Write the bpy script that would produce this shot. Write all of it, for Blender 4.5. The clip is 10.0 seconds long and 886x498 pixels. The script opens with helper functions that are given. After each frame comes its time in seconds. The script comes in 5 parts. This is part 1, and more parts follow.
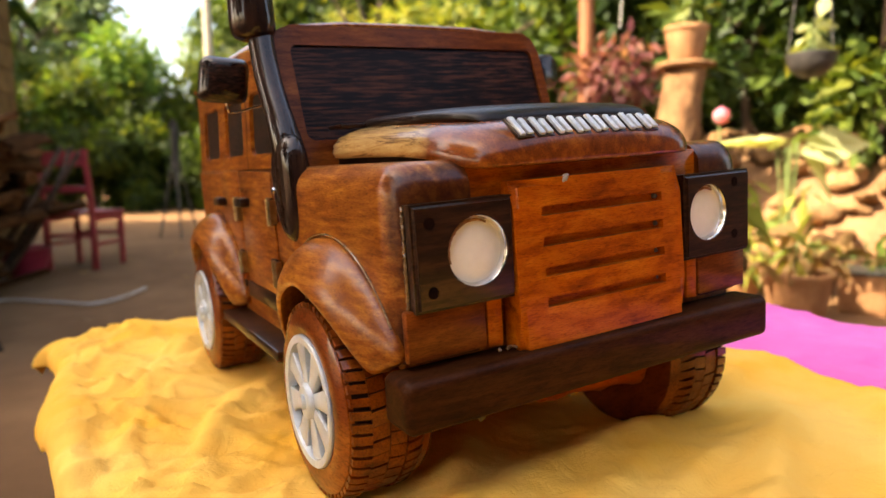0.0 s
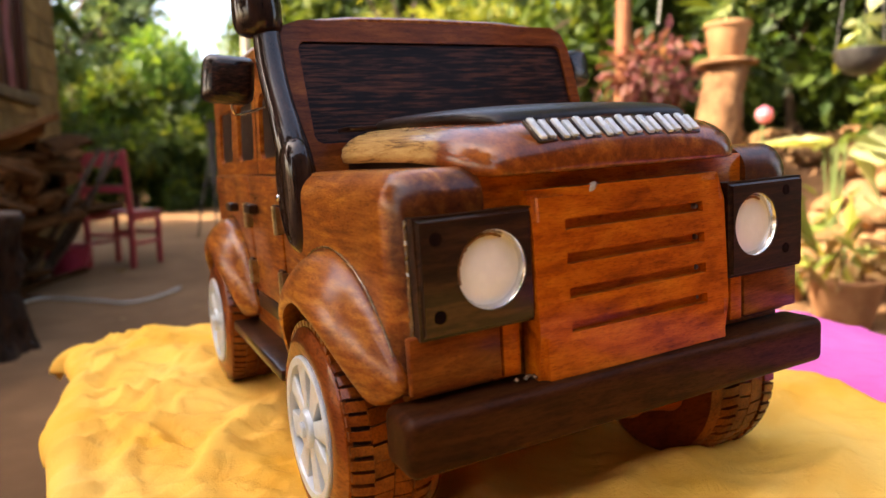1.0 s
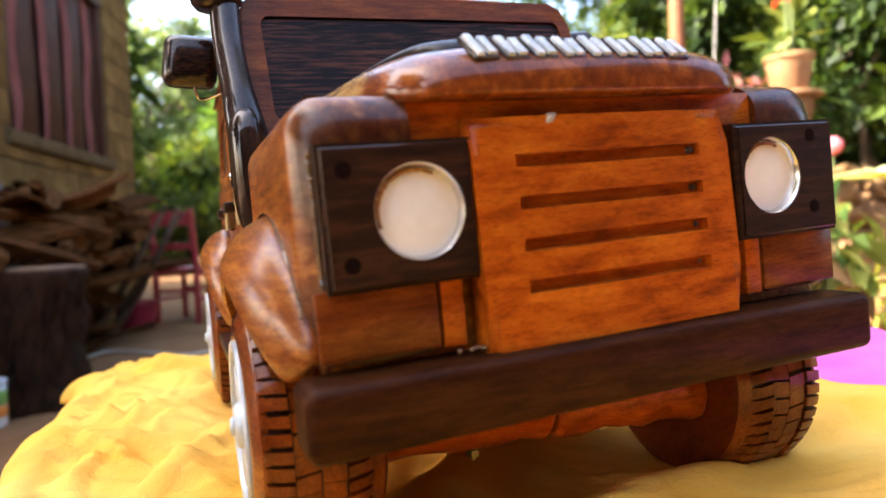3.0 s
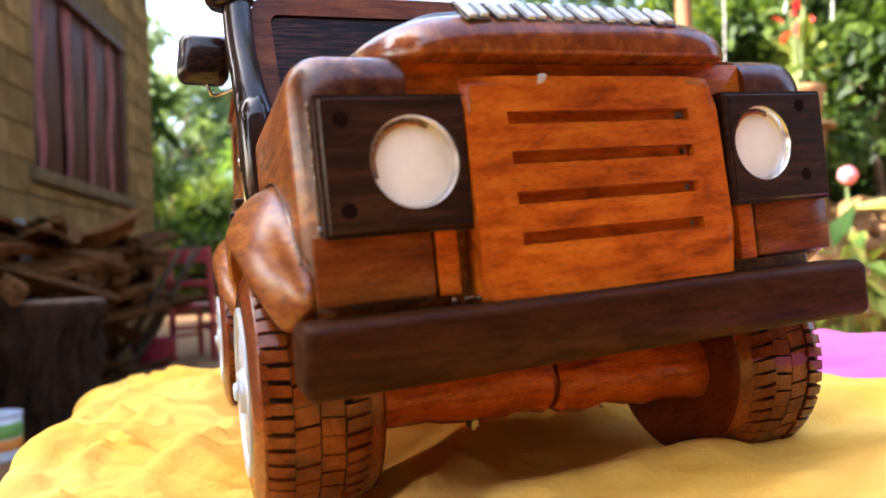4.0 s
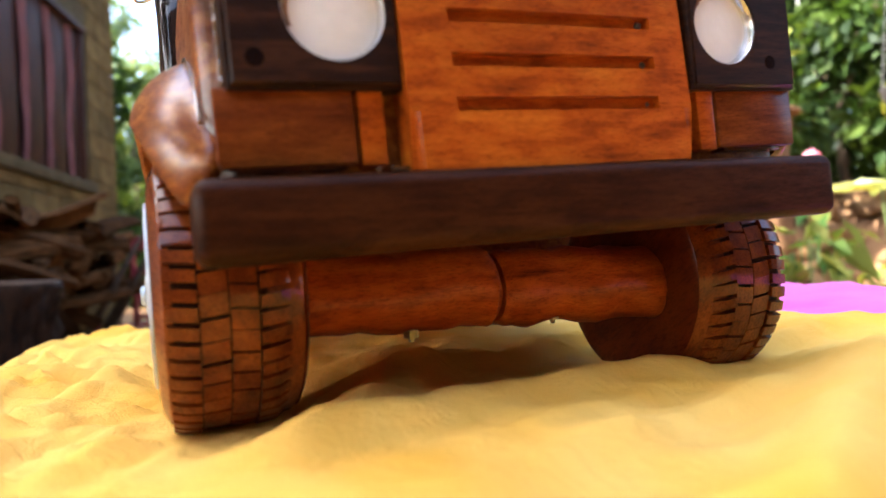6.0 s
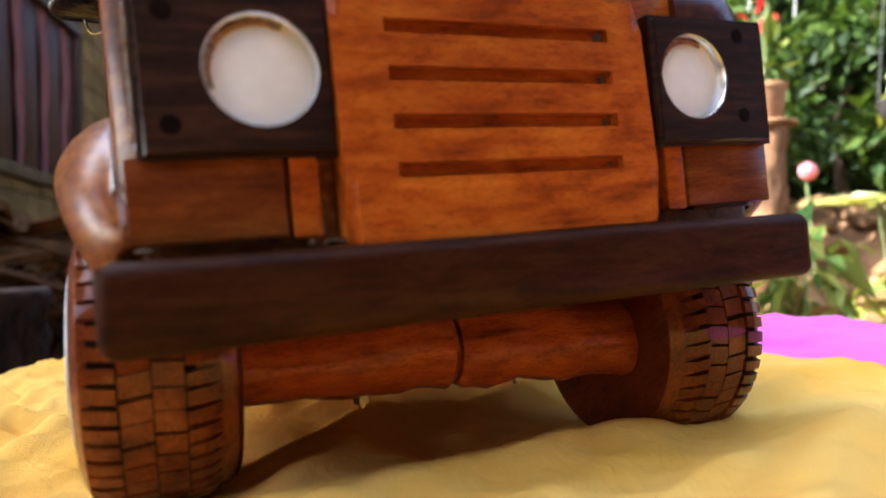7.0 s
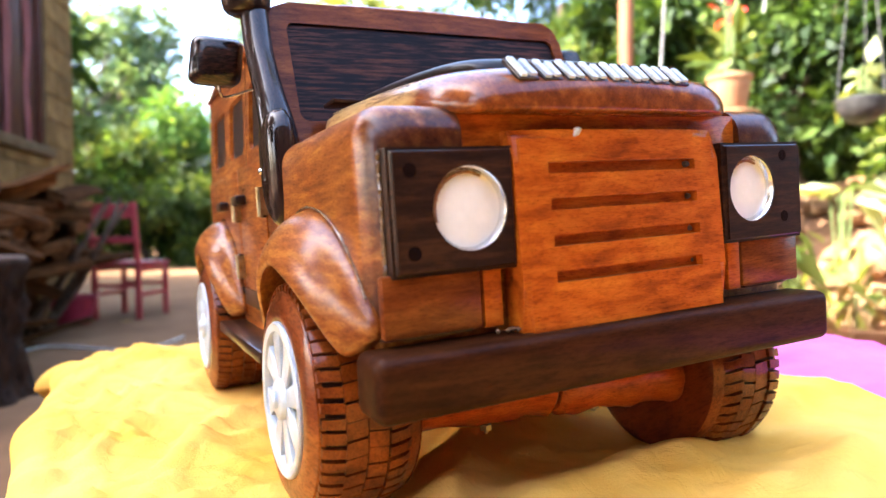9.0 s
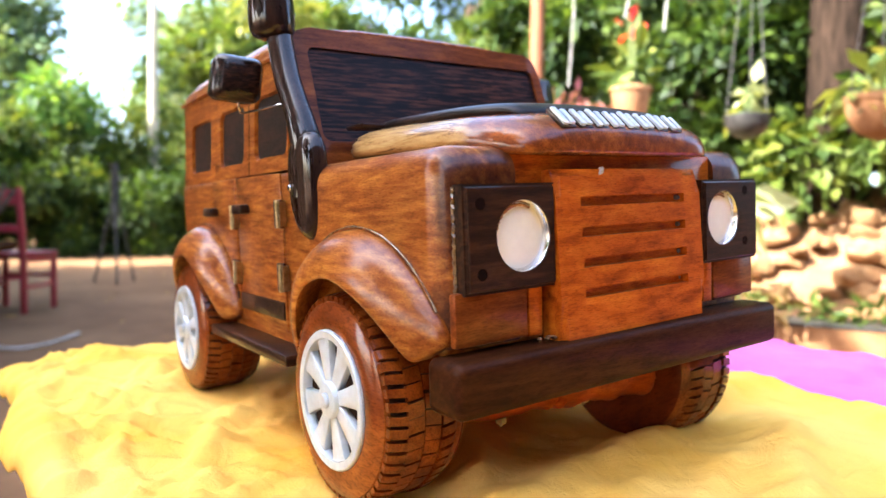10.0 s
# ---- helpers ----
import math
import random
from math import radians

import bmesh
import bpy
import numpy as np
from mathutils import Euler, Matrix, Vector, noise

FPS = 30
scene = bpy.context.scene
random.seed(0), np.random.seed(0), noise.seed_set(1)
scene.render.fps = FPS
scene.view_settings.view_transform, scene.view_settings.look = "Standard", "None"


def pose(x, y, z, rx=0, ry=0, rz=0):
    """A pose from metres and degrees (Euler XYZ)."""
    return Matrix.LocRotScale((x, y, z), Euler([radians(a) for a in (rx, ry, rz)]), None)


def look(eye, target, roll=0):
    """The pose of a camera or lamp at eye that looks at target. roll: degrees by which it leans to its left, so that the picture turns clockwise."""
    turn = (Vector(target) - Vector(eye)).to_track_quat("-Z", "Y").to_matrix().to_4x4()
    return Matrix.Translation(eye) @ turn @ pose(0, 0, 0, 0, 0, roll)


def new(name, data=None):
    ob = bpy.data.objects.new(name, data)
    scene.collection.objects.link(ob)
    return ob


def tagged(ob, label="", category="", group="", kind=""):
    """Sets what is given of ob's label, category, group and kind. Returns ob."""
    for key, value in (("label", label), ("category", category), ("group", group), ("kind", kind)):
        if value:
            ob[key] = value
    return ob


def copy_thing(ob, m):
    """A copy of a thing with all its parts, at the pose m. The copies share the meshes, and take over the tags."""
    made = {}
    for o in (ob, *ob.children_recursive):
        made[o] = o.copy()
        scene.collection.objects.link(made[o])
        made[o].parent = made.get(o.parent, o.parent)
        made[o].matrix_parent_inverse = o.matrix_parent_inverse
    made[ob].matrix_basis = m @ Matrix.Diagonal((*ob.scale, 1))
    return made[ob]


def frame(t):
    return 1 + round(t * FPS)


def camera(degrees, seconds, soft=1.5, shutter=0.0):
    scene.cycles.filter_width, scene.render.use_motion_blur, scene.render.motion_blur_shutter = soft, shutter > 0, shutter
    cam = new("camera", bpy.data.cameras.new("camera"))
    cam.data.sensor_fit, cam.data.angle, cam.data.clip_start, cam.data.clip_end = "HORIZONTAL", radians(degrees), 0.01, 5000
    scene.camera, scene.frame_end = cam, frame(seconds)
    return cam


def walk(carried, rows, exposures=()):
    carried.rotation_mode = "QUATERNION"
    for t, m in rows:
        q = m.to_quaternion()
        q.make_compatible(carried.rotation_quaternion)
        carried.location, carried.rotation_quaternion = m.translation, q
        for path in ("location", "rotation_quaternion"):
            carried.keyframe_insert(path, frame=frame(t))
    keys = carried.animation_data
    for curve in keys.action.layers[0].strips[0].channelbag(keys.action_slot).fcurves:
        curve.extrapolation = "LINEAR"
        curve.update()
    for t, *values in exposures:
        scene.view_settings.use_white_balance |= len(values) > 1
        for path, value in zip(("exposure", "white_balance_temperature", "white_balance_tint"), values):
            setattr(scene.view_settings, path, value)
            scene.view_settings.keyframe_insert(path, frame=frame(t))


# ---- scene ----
cam = camera(68.0, 10.0)
PATH = [
    (0, (-0.311, -0.317, 0.228), (0.687, 1.396, -0.038), -2.5),
    (0.5, (-0.297, -0.301, 0.224), (0.653, 1.437, -0.051), -2.5),
    (1, (-0.278, -0.286, 0.231), (0.63, 1.477, -0.03), -2.5),
    (1.5, (-0.255, -0.264, 0.24), (0.638, 1.508, -0.01), -2.1),
    (2, (-0.231, -0.244, 0.232), (0.632, 1.545, 0.001), -2.0),
    (2.5, (-0.207, -0.252, 0.198), (0.588, 1.575, 0.026), -3.3),
    (4, (-0.197, -0.274, 0.129), (0.512, 1.596, 0.177), -4.5),
    (4.5, (-0.2, -0.267, 0.106), (0.542, 1.59, 0.146), -4.5),
    (5, (-0.198, -0.262, 0.093), (0.576, 1.582, 0.131), -4.1),
    (6.5, (-0.152, -0.243, 0.073), (0.633, 1.596, 0.089), -4.6),
    (7, (-0.14, -0.239, 0.103), (0.649, 1.598, 0.135), -4.0),
    (7.5, (-0.162, -0.228, 0.139), (0.612, 1.615, 0.179), -2.9),
    (8, (-0.184, -0.244, 0.162), (0.624, 1.585, 0.192), -2.5),
    (8.5, (-0.227, -0.267, 0.165), (0.617, 1.546, 0.137), -1.7),
    (9, (-0.261, -0.282, 0.169), (0.638, 1.502, 0.088), -2.4),
    (9.5, (-0.305, -0.299, 0.178), (0.715, 1.418, 0.07), -1.5),
    (10, (-0.361, -0.283, 0.189), (0.796, 1.345, 0.081), -1.0),
]
EXPO = [(0.0, 2.49, 7850, 12), (1.25, 2.55, 7300, 15), (2.5, 2.87, 6750, 11), (4.5, 3.22, 6000, 11), (5.2, 3.27, 5800, 11), (6.5, 2.77, 5700, 7), (7.0, 2.7, 5500, 7), (7.5, 3.07, 5400, 8), (8.0, 3.42, 5800, 12), (9.0, 3.5, 5800, 12), (10.0, 3.21, 5800, 9)]

# the car and its table lean by two degrees on the uneven yard
LEAN = pose(0, 0, 0, 0, -2.0, 0)
walk(cam, [(t, LEAN @ look(eye, target, roll)) for t, eye, target, roll in PATH], EXPO)
cam.data.dof.use_dof = True
cam.data.dof.focus_distance = 0.43
cam.data.dof.aperture_fstop = 6.0

# ---- light ----
SUN_EL = 44.0
SUN_GO = Vector((0.975, -0.18, 0)).normalized() * math.cos(radians(SUN_EL)) - Vector((0, 0, math.sin(radians(SUN_EL))))
sky = bpy.data.worlds.new("sky")
scene.world = sky
sky.use_nodes = True
nt = sky.node_tree
tex = nt.nodes.new("ShaderNodeTexSky")
tex.sky_type = "NISHITA"
tex.sun_disc = False
tex.sun_elevation = radians(SUN_EL)
tex.sun_rotation = math.atan2(-SUN_GO.x, -SUN_GO.y)
tex.dust_density = 5.0
nt.links.new(tex.outputs[0], nt.nodes["Background"].inputs[0])
nt.nodes["Background"].inputs[1].default_value = 0.15
sun = new("sun", bpy.data.lights.new("sun", "SUN"))
sun.data.energy = 4.1
sun.data.angle = radians(0.6)
sun.data.color = (1.0, 0.93, 0.80)
sun.rotation_euler = SUN_GO.to_track_quat("-Z", "Y").to_euler()


# ---- materials ----
def base_mat(name, rough=0.5, metal=0.0, coat=0.0, spec=0.5):
    m = bpy.data.materials.new(name)
    m.use_nodes = True
    b = m.node_tree.nodes["Principled BSDF"]
    b.inputs["Roughness"].default_value = rough
    b.inputs["Metallic"].default_value = metal
    b.inputs["Coat Weight"].default_value = coat
    b.inputs["Coat Roughness"].default_value = 0.12
    b.inputs["Specular IOR Level"].default_value = spec
    return m, m.node_tree, b


def ramp(t, fac, stops):
    r = t.nodes.new("ShaderNodeValToRGB")
    while len(r.color_ramp.elements) < len(stops):
        r.color_ramp.elements.new(0.5)
    for e, (p, c) in zip(r.color_ramp.elements, stops):
        e.position = p
        e.color = (*c, 1)
    t.links.new(fac, r.inputs[0])
    return r


def noise_tex(t, scale, detail=4, stretch=(1, 1, 1), rough=0.55, dist=0.0, coord="Object"):
    c = t.nodes.new("ShaderNodeTexCoord")
    mp = t.nodes.new("ShaderNodeMapping")
    mp.inputs["Scale"].default_value = stretch
    t.links.new(c.outputs[coord], mp.inputs[0])
    n = t.nodes.new("ShaderNodeTexNoise")
    n.inputs["Scale"].default_value = scale
    n.inputs["Detail"].default_value = detail
    n.inputs["Roughness"].default_value = rough
    n.inputs["Distortion"].default_value = dist
    t.links.new(mp.outputs[0], n.inputs["Vector"])
    return n


def mixc(t, a, b, fac, mode="MIX"):
    x = t.nodes.new("ShaderNodeMix")
    x.data_type = "RGBA"
    x.blend_type = mode
    for k, v in ((0, fac), (6, a), (7, b)):
        if isinstance(v, (int, float)):
            x.inputs[k].default_value = v
        elif isinstance(v, tuple):
            x.inputs[k].default_value = (*v, 1)
        else:
            t.links.new(v, x.inputs[k])
    return x.outputs[2]


def bump(t, b, height, strength=0.3, dist=0.001):
    n = t.nodes.new("ShaderNodeBump")
    n.inputs["Strength"].default_value = strength
    n.inputs["Distance"].default_value = dist
    t.links.new(height, n.inputs["Height"])
    t.links.new(n.outputs[0], b.inputs["Normal"])
    return n


def wood(name, dark, mid, light, grain=(1, 12, 12), scale=9.0, rough=0.3, coat=0.5, stain=0.45, spec=0.5, blotch=0.5, coat_rough=0.16, ior=1.5):
    """Varnished wood: cloudy figure, streaks along the grain, fine dark pores."""
    m, t, b = base_mat(name, rough, 0, coat, spec)
    b.inputs["Coat Roughness"].default_value = coat_rough
    b.inputs["Coat IOR"].default_value = ior
    g = noise_tex(t, scale, 6, grain, 0.6, 0.35)
    soft = tuple(1 + (k - 1) * 0.18 for k in grain)
    cloud = noise_tex(t, 26, 4, soft, 0.5, 0.8)
    fine = noise_tex(t, scale * 8, 3, grain, 0.7)
    dots = noise_tex(t, 420, 2, tuple(1 + (k - 1) * 0.35 for k in grain), 0.6)
    big = noise_tex(t, 8, 3, (1, 1, 1), 0.5)
    fig = mixc(t, g.outputs[0], cloud.outputs[0], blotch)
    col = ramp(t, fig, [(0.29, dark), (0.48, mid), (0.70, light)]).outputs[0]
    pores = ramp(t, fine.outputs[0], [(0.38, (0.34, 0.25, 0.20)), (0.50, (1, 1, 1))]).outputs[0]
    col = mixc(t, col, pores, 0.5, "MULTIPLY")
    specks = ramp(t, dots.outputs[0], [(0.36, (0.5, 0.4, 0.34)), (0.47, (1, 1, 1))]).outputs[0]
    col = mixc(t, col, specks, 0.32, "MULTIPLY")
    st = ramp(t, big.outputs[0], [(0.35, (0.5, 0.42, 0.38)), (0.62, (1.1, 1.08, 1.05))]).outputs[0]
    col = mixc(t, col, st, stain, "MULTIPLY")
    t.links.new(col, b.inputs["Base Color"])
    rr = ramp(t, fine.outputs[0], [(0.3, (rough * 1.25,) * 3), (0.7, (rough * 0.9,) * 3)])
    t.links.new(rr.outputs[0], b.inputs["Roughness"])
    bump(t, b, mixc(t, fine.outputs[0], dots.outputs[0], 0.4), 0.05, 0.0004)
    return m


def mottled(name, a, b2, scale=20, rough=0.7, bumpd=0.002, metal=0.0, coat=0.0, strength=0.4, spec=0.4, stretch=(1, 1, 1), rnd=0.0, speck=0.6):
    m, t, b = base_mat(name, rough, metal, coat, spec)
    n = noise_tex(t, scale, 6, stretch)
    n2 = noise_tex(t, scale * 7, 4, stretch)
    col = ramp(t, n.outputs[0], [(0.3, a), (0.7, b2)]).outputs[0]
    sp = ramp(t, n2.outputs[0], [(0.3, (0.72, 0.7, 0.68)), (0.65, (1.08, 1.06, 1.05))]).outputs[0]
    col = mixc(t, col, sp, speck, "MULTIPLY")
    if rnd:
        oi = t.nodes.new("ShaderNodeObjectInfo")
        r2 = ramp(t, oi.outputs["Random"], [(0.0, (1 - rnd,) * 3), (1.0, (1 + rnd,) * 3)]).outputs[0]
        col = mixc(t, col, r2, 1.0, "MULTIPLY")
    t.links.new(col, b.inputs["Base Color"])
    bump(t, b, n2.outputs[0], strength, bumpd)
    return m


def leafy(name, stops, rough=0.55, trans=0.35):
    m, t, b = base_mat(name, rough, 0, 0, 0.22)
    g = t.nodes.new("ShaderNodeNewGeometry")
    col = ramp(t, g.outputs["Random Per Island"], stops).outputs[0]
    n = noise_tex(t, 1.3, 3)
    tint = ramp(t, n.outputs[0], [(0.35, (0.6, 0.65, 0.6)), (0.65, (1.15, 1.1, 0.9))]).outputs[0]
    col = mixc(t, col, tint, 0.8, "MULTIPLY")
    t.links.new(col, b.inputs["Base Color"])
    tr = t.nodes.new("ShaderNodeBsdfTranslucent")
    t.links.new(mixc(t, col, (1.5, 1.4, 0.6), 1.0, "MULTIPLY"), tr.inputs[0])
    mx = t.nodes.new("ShaderNodeMixShader")
    mx.inputs[0].default_value = trans
    t.links.new(b.outputs[0], mx.inputs[1])
    t.links.new(tr.outputs[0], mx.inputs[2])
    t.links.new(mx.outputs[0], t.nodes["Material Output"].inputs[0])
    return m


W_BODY = wood("varnished_red_brown_wood", (0.115, 0.019, 0.0024), (0.285, 0.078, 0.010), (0.53, 0.212, 0.030), (7, 1, 8), 26, 0.45, 0.75, 0.5, 0.05, 0.28, 0.24, 1.5)
W_WING = wood("varnished_wing_wood", (0.115, 0.019, 0.0024), (0.285, 0.078, 0.010), (0.53, 0.212, 0.030), (7, 1, 8), 26, 0.45, 0.75, 0.5, 0.05, 0.28, 0.24, 1.5)
W_HOOD = wood("varnished_hood_wood", (0.065, 0.010, 0.002), (0.185, 0.039, 0.005), (0.40, 0.118, 0.014), (6, 1, 6), 18, 0.45, 0.9, 0.4, 0.05, 0.35, 0.18, 1.48)
W_FRAME = wood("dark_red_frame_wood", (0.058, 0.010, 0.0022), (0.155, 0.034, 0.0055), (0.30, 0.082, 0.012), (1, 8, 8), 22, 0.48, 0.35, 0.4, 0.04, 0.35, 0.18, 1.42)
W_GRILLE = wood("orange_brown_wood", (0.13, 0.016, 0.0015), (0.41, 0.078, 0.004), (0.64, 0.180, 0.011), (1, 8, 8), 26, 0.45, 0.35, 0.3, 0.05, 0.6, 0.12, 1.42)
W_AXLE = wood("dark_red_wood", (0.12, 0.015, 0.002), (0.39, 0.066, 0.005), (0.60, 0.150, 0.013), (1, 7, 7), 22, 0.42, 0.35, 0.5, 0.08, 0.4, 0.15)
W_DARK = wood("dark_stained_wood", (0.005, 0.0022, 0.0014), (0.022, 0.008, 0.004), (0.066, 0.024, 0.010), (1, 12, 12), 22, 0.4, 0.5, 0.4, 0.10, 0.3, 0.12)
W_PANE = wood("ebony_pane_wood", (0.0025, 0.0015, 0.002), (0.010, 0.005, 0.005), (0.125, 0.040, 0.020), (1, 15, 15), 30, 0.45, 0.12, 0.3, 0.05, 0.2, 0.2)
W_MIRROR = wood("ebony_mirror_wood", (0.003, 0.002, 0.002), (0.011, 0.005, 0.004), (0.060, 0.022, 0.013), (1, 15, 15), 34, 0.4, 0.6, 0.3, 0.05, 0.2, 0.12)
W_SIDEPANE = wood("ebony_side_pane_wood", (0.004, 0.002, 0.002), (0.014, 0.007, 0.005), (0.05, 0.020, 0.010), (10, 1, 10), 26, 0.45, 0.1, 0.3, 0.2)
W_BUMPER = wood("dark_bumper_wood", (0.010, 0.0026, 0.0008), (0.034, 0.0090, 0.0024), (0.066, 0.020, 0.005), (1, 9, 9), 26, 0.55, 0.10, 0.4, 0.04, 0.4, 0.16, 1.42)
W_BLACK = wood("black_lacquered_wood", (0.010, 0.0045, 0.0035), (0.024, 0.011, 0.008), (0.048, 0.021, 0.013), (10, 10, 1), 14, 0.4, 0.85, 0.3, 0.05, 0.5, 0.06)
W_MATT = wood("dull_black_wood", (0.003, 0.002, 0.002), (0.010, 0.005, 0.004), (0.030, 0.013, 0.009), (8, 1, 8), 24, 0.42, 0.3, 0.3, 0.12, 0.5, 0.22)
W_TYRE = wood("carved_tyre_wood", (0.070, 0.011, 0.0018), (0.175, 0.036, 0.0045), (0.31, 0.082, 0.010), (4, 1, 4), 20, 0.42, 0.6, 0.4, 0.05, 0.5, 0.09)
# tyre wood darkened to carry the shade inside the wheels
W_INNER = wood("dark_red_inner_shade", (0.040, 0.005, 0.001), (0.105, 0.016, 0.002), (0.165, 0.032, 0.004), (4, 1, 4), 14, 0.45, 0.3, 0.4, 0.05, 0.4, 0.15)
W_TREAD = wood("dark_tread_wood", (0.055, 0.008, 0.0015), (0.145, 0.028, 0.0035), (0.26, 0.066, 0.008), (4, 1, 4), 24, 0.45, 0.5, 0.4, 0.04, 0.5, 0.08)
# the shade inside grooves, recesses and gaps is put into this colour
M_GROOVE = mottled("dark_recess_shade", (0.012, 0.005, 0.003), (0.03, 0.011, 0.005), 60, 0.8, spec=0.1)
M_SILVER = mottled("silver_paint", (0.42, 0.48, 0.54), (0.54, 0.60, 0.66), 30, 0.38, 0.0002, 0.25, 0.2, 0.1, speck=0.3)
M_LETTER = mottled("pale_silver_paint", (0.52, 0.58, 0.64), (0.70, 0.76, 0.82), 90, 0.3, 0.0004, 0.0, coat=0.5)
M_CHROME = mottled("bright_steel", (0.7, 0.7, 0.7), (0.8, 0.8, 0.8), 200, 0.2, 0.0002, 1.0)
M_SCREW = mottled("dull_steel", (0.10, 0.09, 0.08), (0.2, 0.18, 0.16), 200, 0.4, 0.0002, 0.8)
M_BRASS = mottled("tarnished_brass", (0.24, 0.19, 0.10), (0.55, 0.46, 0.29), 150, 0.32, 0.0003, 1.0)
M_RUST = mottled("brown_varnish_stain", (0.12, 0.045, 0.012), (0.36, 0.17, 0.06), 160, 0.5, 0.0004, coat=0.3)
M_LENS = mottled("lamp_lens_paint", (0.76, 0.70, 0.60), (0.87, 0.83, 0.75), 30, 0.4, 0.0001, 0.0, 1.0, 0.03, speck=0.12)
# near-black paint for the shade inside the screw holes
M_HOLE = mottled("dark_hole_shade", (0.004, 0.0012, 0.0008), (0.010, 0.003, 0.0015), 60, 0.8, spec=0.05)
M_GLUE = mottled("dried_glue", (0.07, 0.032, 0.012), (0.22, 0.125, 0.055), 260, 0.14, 0.001, coat=1.0)
M_DROP = mottled("pale_varnish_drop", (0.45, 0.36, 0.26), (0.62, 0.52, 0.40), 200, 0.15, 0.001, coat=1.0)
# bark darkened to carry the shade on the big trunk
M_DARKBARK = mottled("shade_dark_bark", (0.010, 0.007, 0.005), (0.045, 0.028, 0.019), 9, 0.95, 0.03, stretch=(3, 3, 0.6), spec=0.05)


def cloth_mat(name, a, b2, alpha=0.10):
    m, t, b = base_mat(name, 0.8, 0, 0, 0.06)
    n = noise_tex(t, 7, 4)
    col = ramp(t, n.outputs[0], [(0.35, a), (0.65, b2)]).outputs[0]
    t.links.new(col, b.inputs["Base Color"])
    n1 = noise_tex(t, 900, 2, (1, 0.15, 1))
    n2 = noise_tex(t, 900, 2, (0.15, 1, 1))
    crease = noise_tex(t, 30, 6, (1, 1, 1), 0.6, 1.5)
    w = mixc(t, n1.outputs[0], n2.outputs[0], 0.5)
    w = mixc(t, w, crease.outputs[0], 0.8)
    bump(t, b, w, 0.58, 0.006)
    tr = t.nodes.new("ShaderNodeBsdfTranslucent")
    t.links.new(col, tr.inputs[0])
    mx = t.nodes.new("ShaderNodeMixShader")
    mx.inputs[0].default_value = alpha
    t.links.new(b.outputs[0], mx.inputs[1])
    t.links.new(tr.outputs[0], mx.inputs[2])
    t.links.new(mx.outputs[0], t.nodes["Material Output"].inputs[0])
    return m


M_YELLOW = cloth_mat("yellow_cloth", (0.95, 0.475, 0.058), (0.98, 0.60, 0.145))
M_PINK = cloth_mat("pink_cloth", (0.80, 0.14, 0.47), (0.88, 0.22, 0.58))
M_TABLE = mottled("table_wood", (0.12, 0.07, 0.04), (0.22, 0.13, 0.07), 8)
M_EARTH = mottled("sandy_earth", (0.125, 0.064, 0.029), (0.225, 0.124, 0.060), 0.9, 0.95, 0.02, spec=0.1)
M_BLOCK = mottled("cement_block", (0.115, 0.064, 0.020), (0.235, 0.142, 0.052), 6, 0.95, 0.006, spec=0.05, rnd=0.2)
M_MORTAR = mottled("mortar", (0.085, 0.055, 0.024), (0.14, 0.095, 0.045), 12, 0.95, 0.006, spec=0.1)
M_BAR = mottled("brown_window_timber", (0.035, 0.009, 0.004), (0.085, 0.024, 0.010), 6, 0.6, 0.002, stretch=(6, 6, 1), spec=0.2)
M_CURTAIN = mottled("dusty_pink_cloth", (0.16, 0.048, 0.042), (0.26, 0.090, 0.076), 5, 0.9, 0.002, stretch=(5, 5, 1))
# the dimness of the room is put into this colour
M_INSIDE = mottled("dim_room_paint", (0.05, 0.035, 0.03), (0.08, 0.06, 0.05), 3, 0.9)
M_ROOF = mottled("clay_roof", (0.22, 0.09, 0.05), (0.34, 0.15, 0.08), 5, 0.9)
M_REDCHAIR = mottled("red_painted_wood", (0.26, 0.022, 0.028), (0.38, 0.045, 0.05), 14, 0.45, 0.001, coat=0.2)
M_BASIN = mottled("maroon_plastic", (0.22, 0.015, 0.035), (0.3, 0.025, 0.05), 6, 0.4)
M_BARK = mottled("rough_bark", (0.05, 0.035, 0.025), (0.16, 0.11, 0.075), 9, 0.95, 0.03, stretch=(3, 3, 0.6), spec=0.15)
M_PALEBARK = mottled("pale_bark", (0.30, 0.26, 0.2), (0.5, 0.45, 0.36), 9, 0.9, 0.01, stretch=(3, 3, 0.6), spec=0.15)
M_LOG = mottled("split_firewood", (0.016, 0.006, 0.002), (0.155, 0.064, 0.021), 9, 0.95, 0.008, stretch=(1, 7, 7), spec=0.04, rnd=0.6)
M_STUMP = mottled("dark_wet_stump", (0.006, 0.003, 0.0015), (0.062, 0.024, 0.009), 16, 0.6, 0.04, strength=0.8, stretch=(2, 2, 0.7), spec=0.12)
M_CLAY = mottled("terracotta", (0.25, 0.118, 0.052), (0.40, 0.210, 0.100), 9, 0.85, 0.003, spec=0.2, rnd=0.14)
M_OLDCLAY = mottled("weathered_clay_stump", (0.12, 0.058, 0.028), (0.33, 0.175, 0.085), 12, 0.92, 0.02, strength=0.7, spec=0.15)
M_BLACKPOT = mottled("black_plastic", (0.02, 0.018, 0.016), (0.05, 0.045, 0.04), 20, 0.5)
M_STONE = mottled("laterite_stone", (0.20, 0.100, 0.042), (0.42, 0.245, 0.118), 7, 0.95, 0.012, strength=0.8, spec=0.1, rnd=0.25)
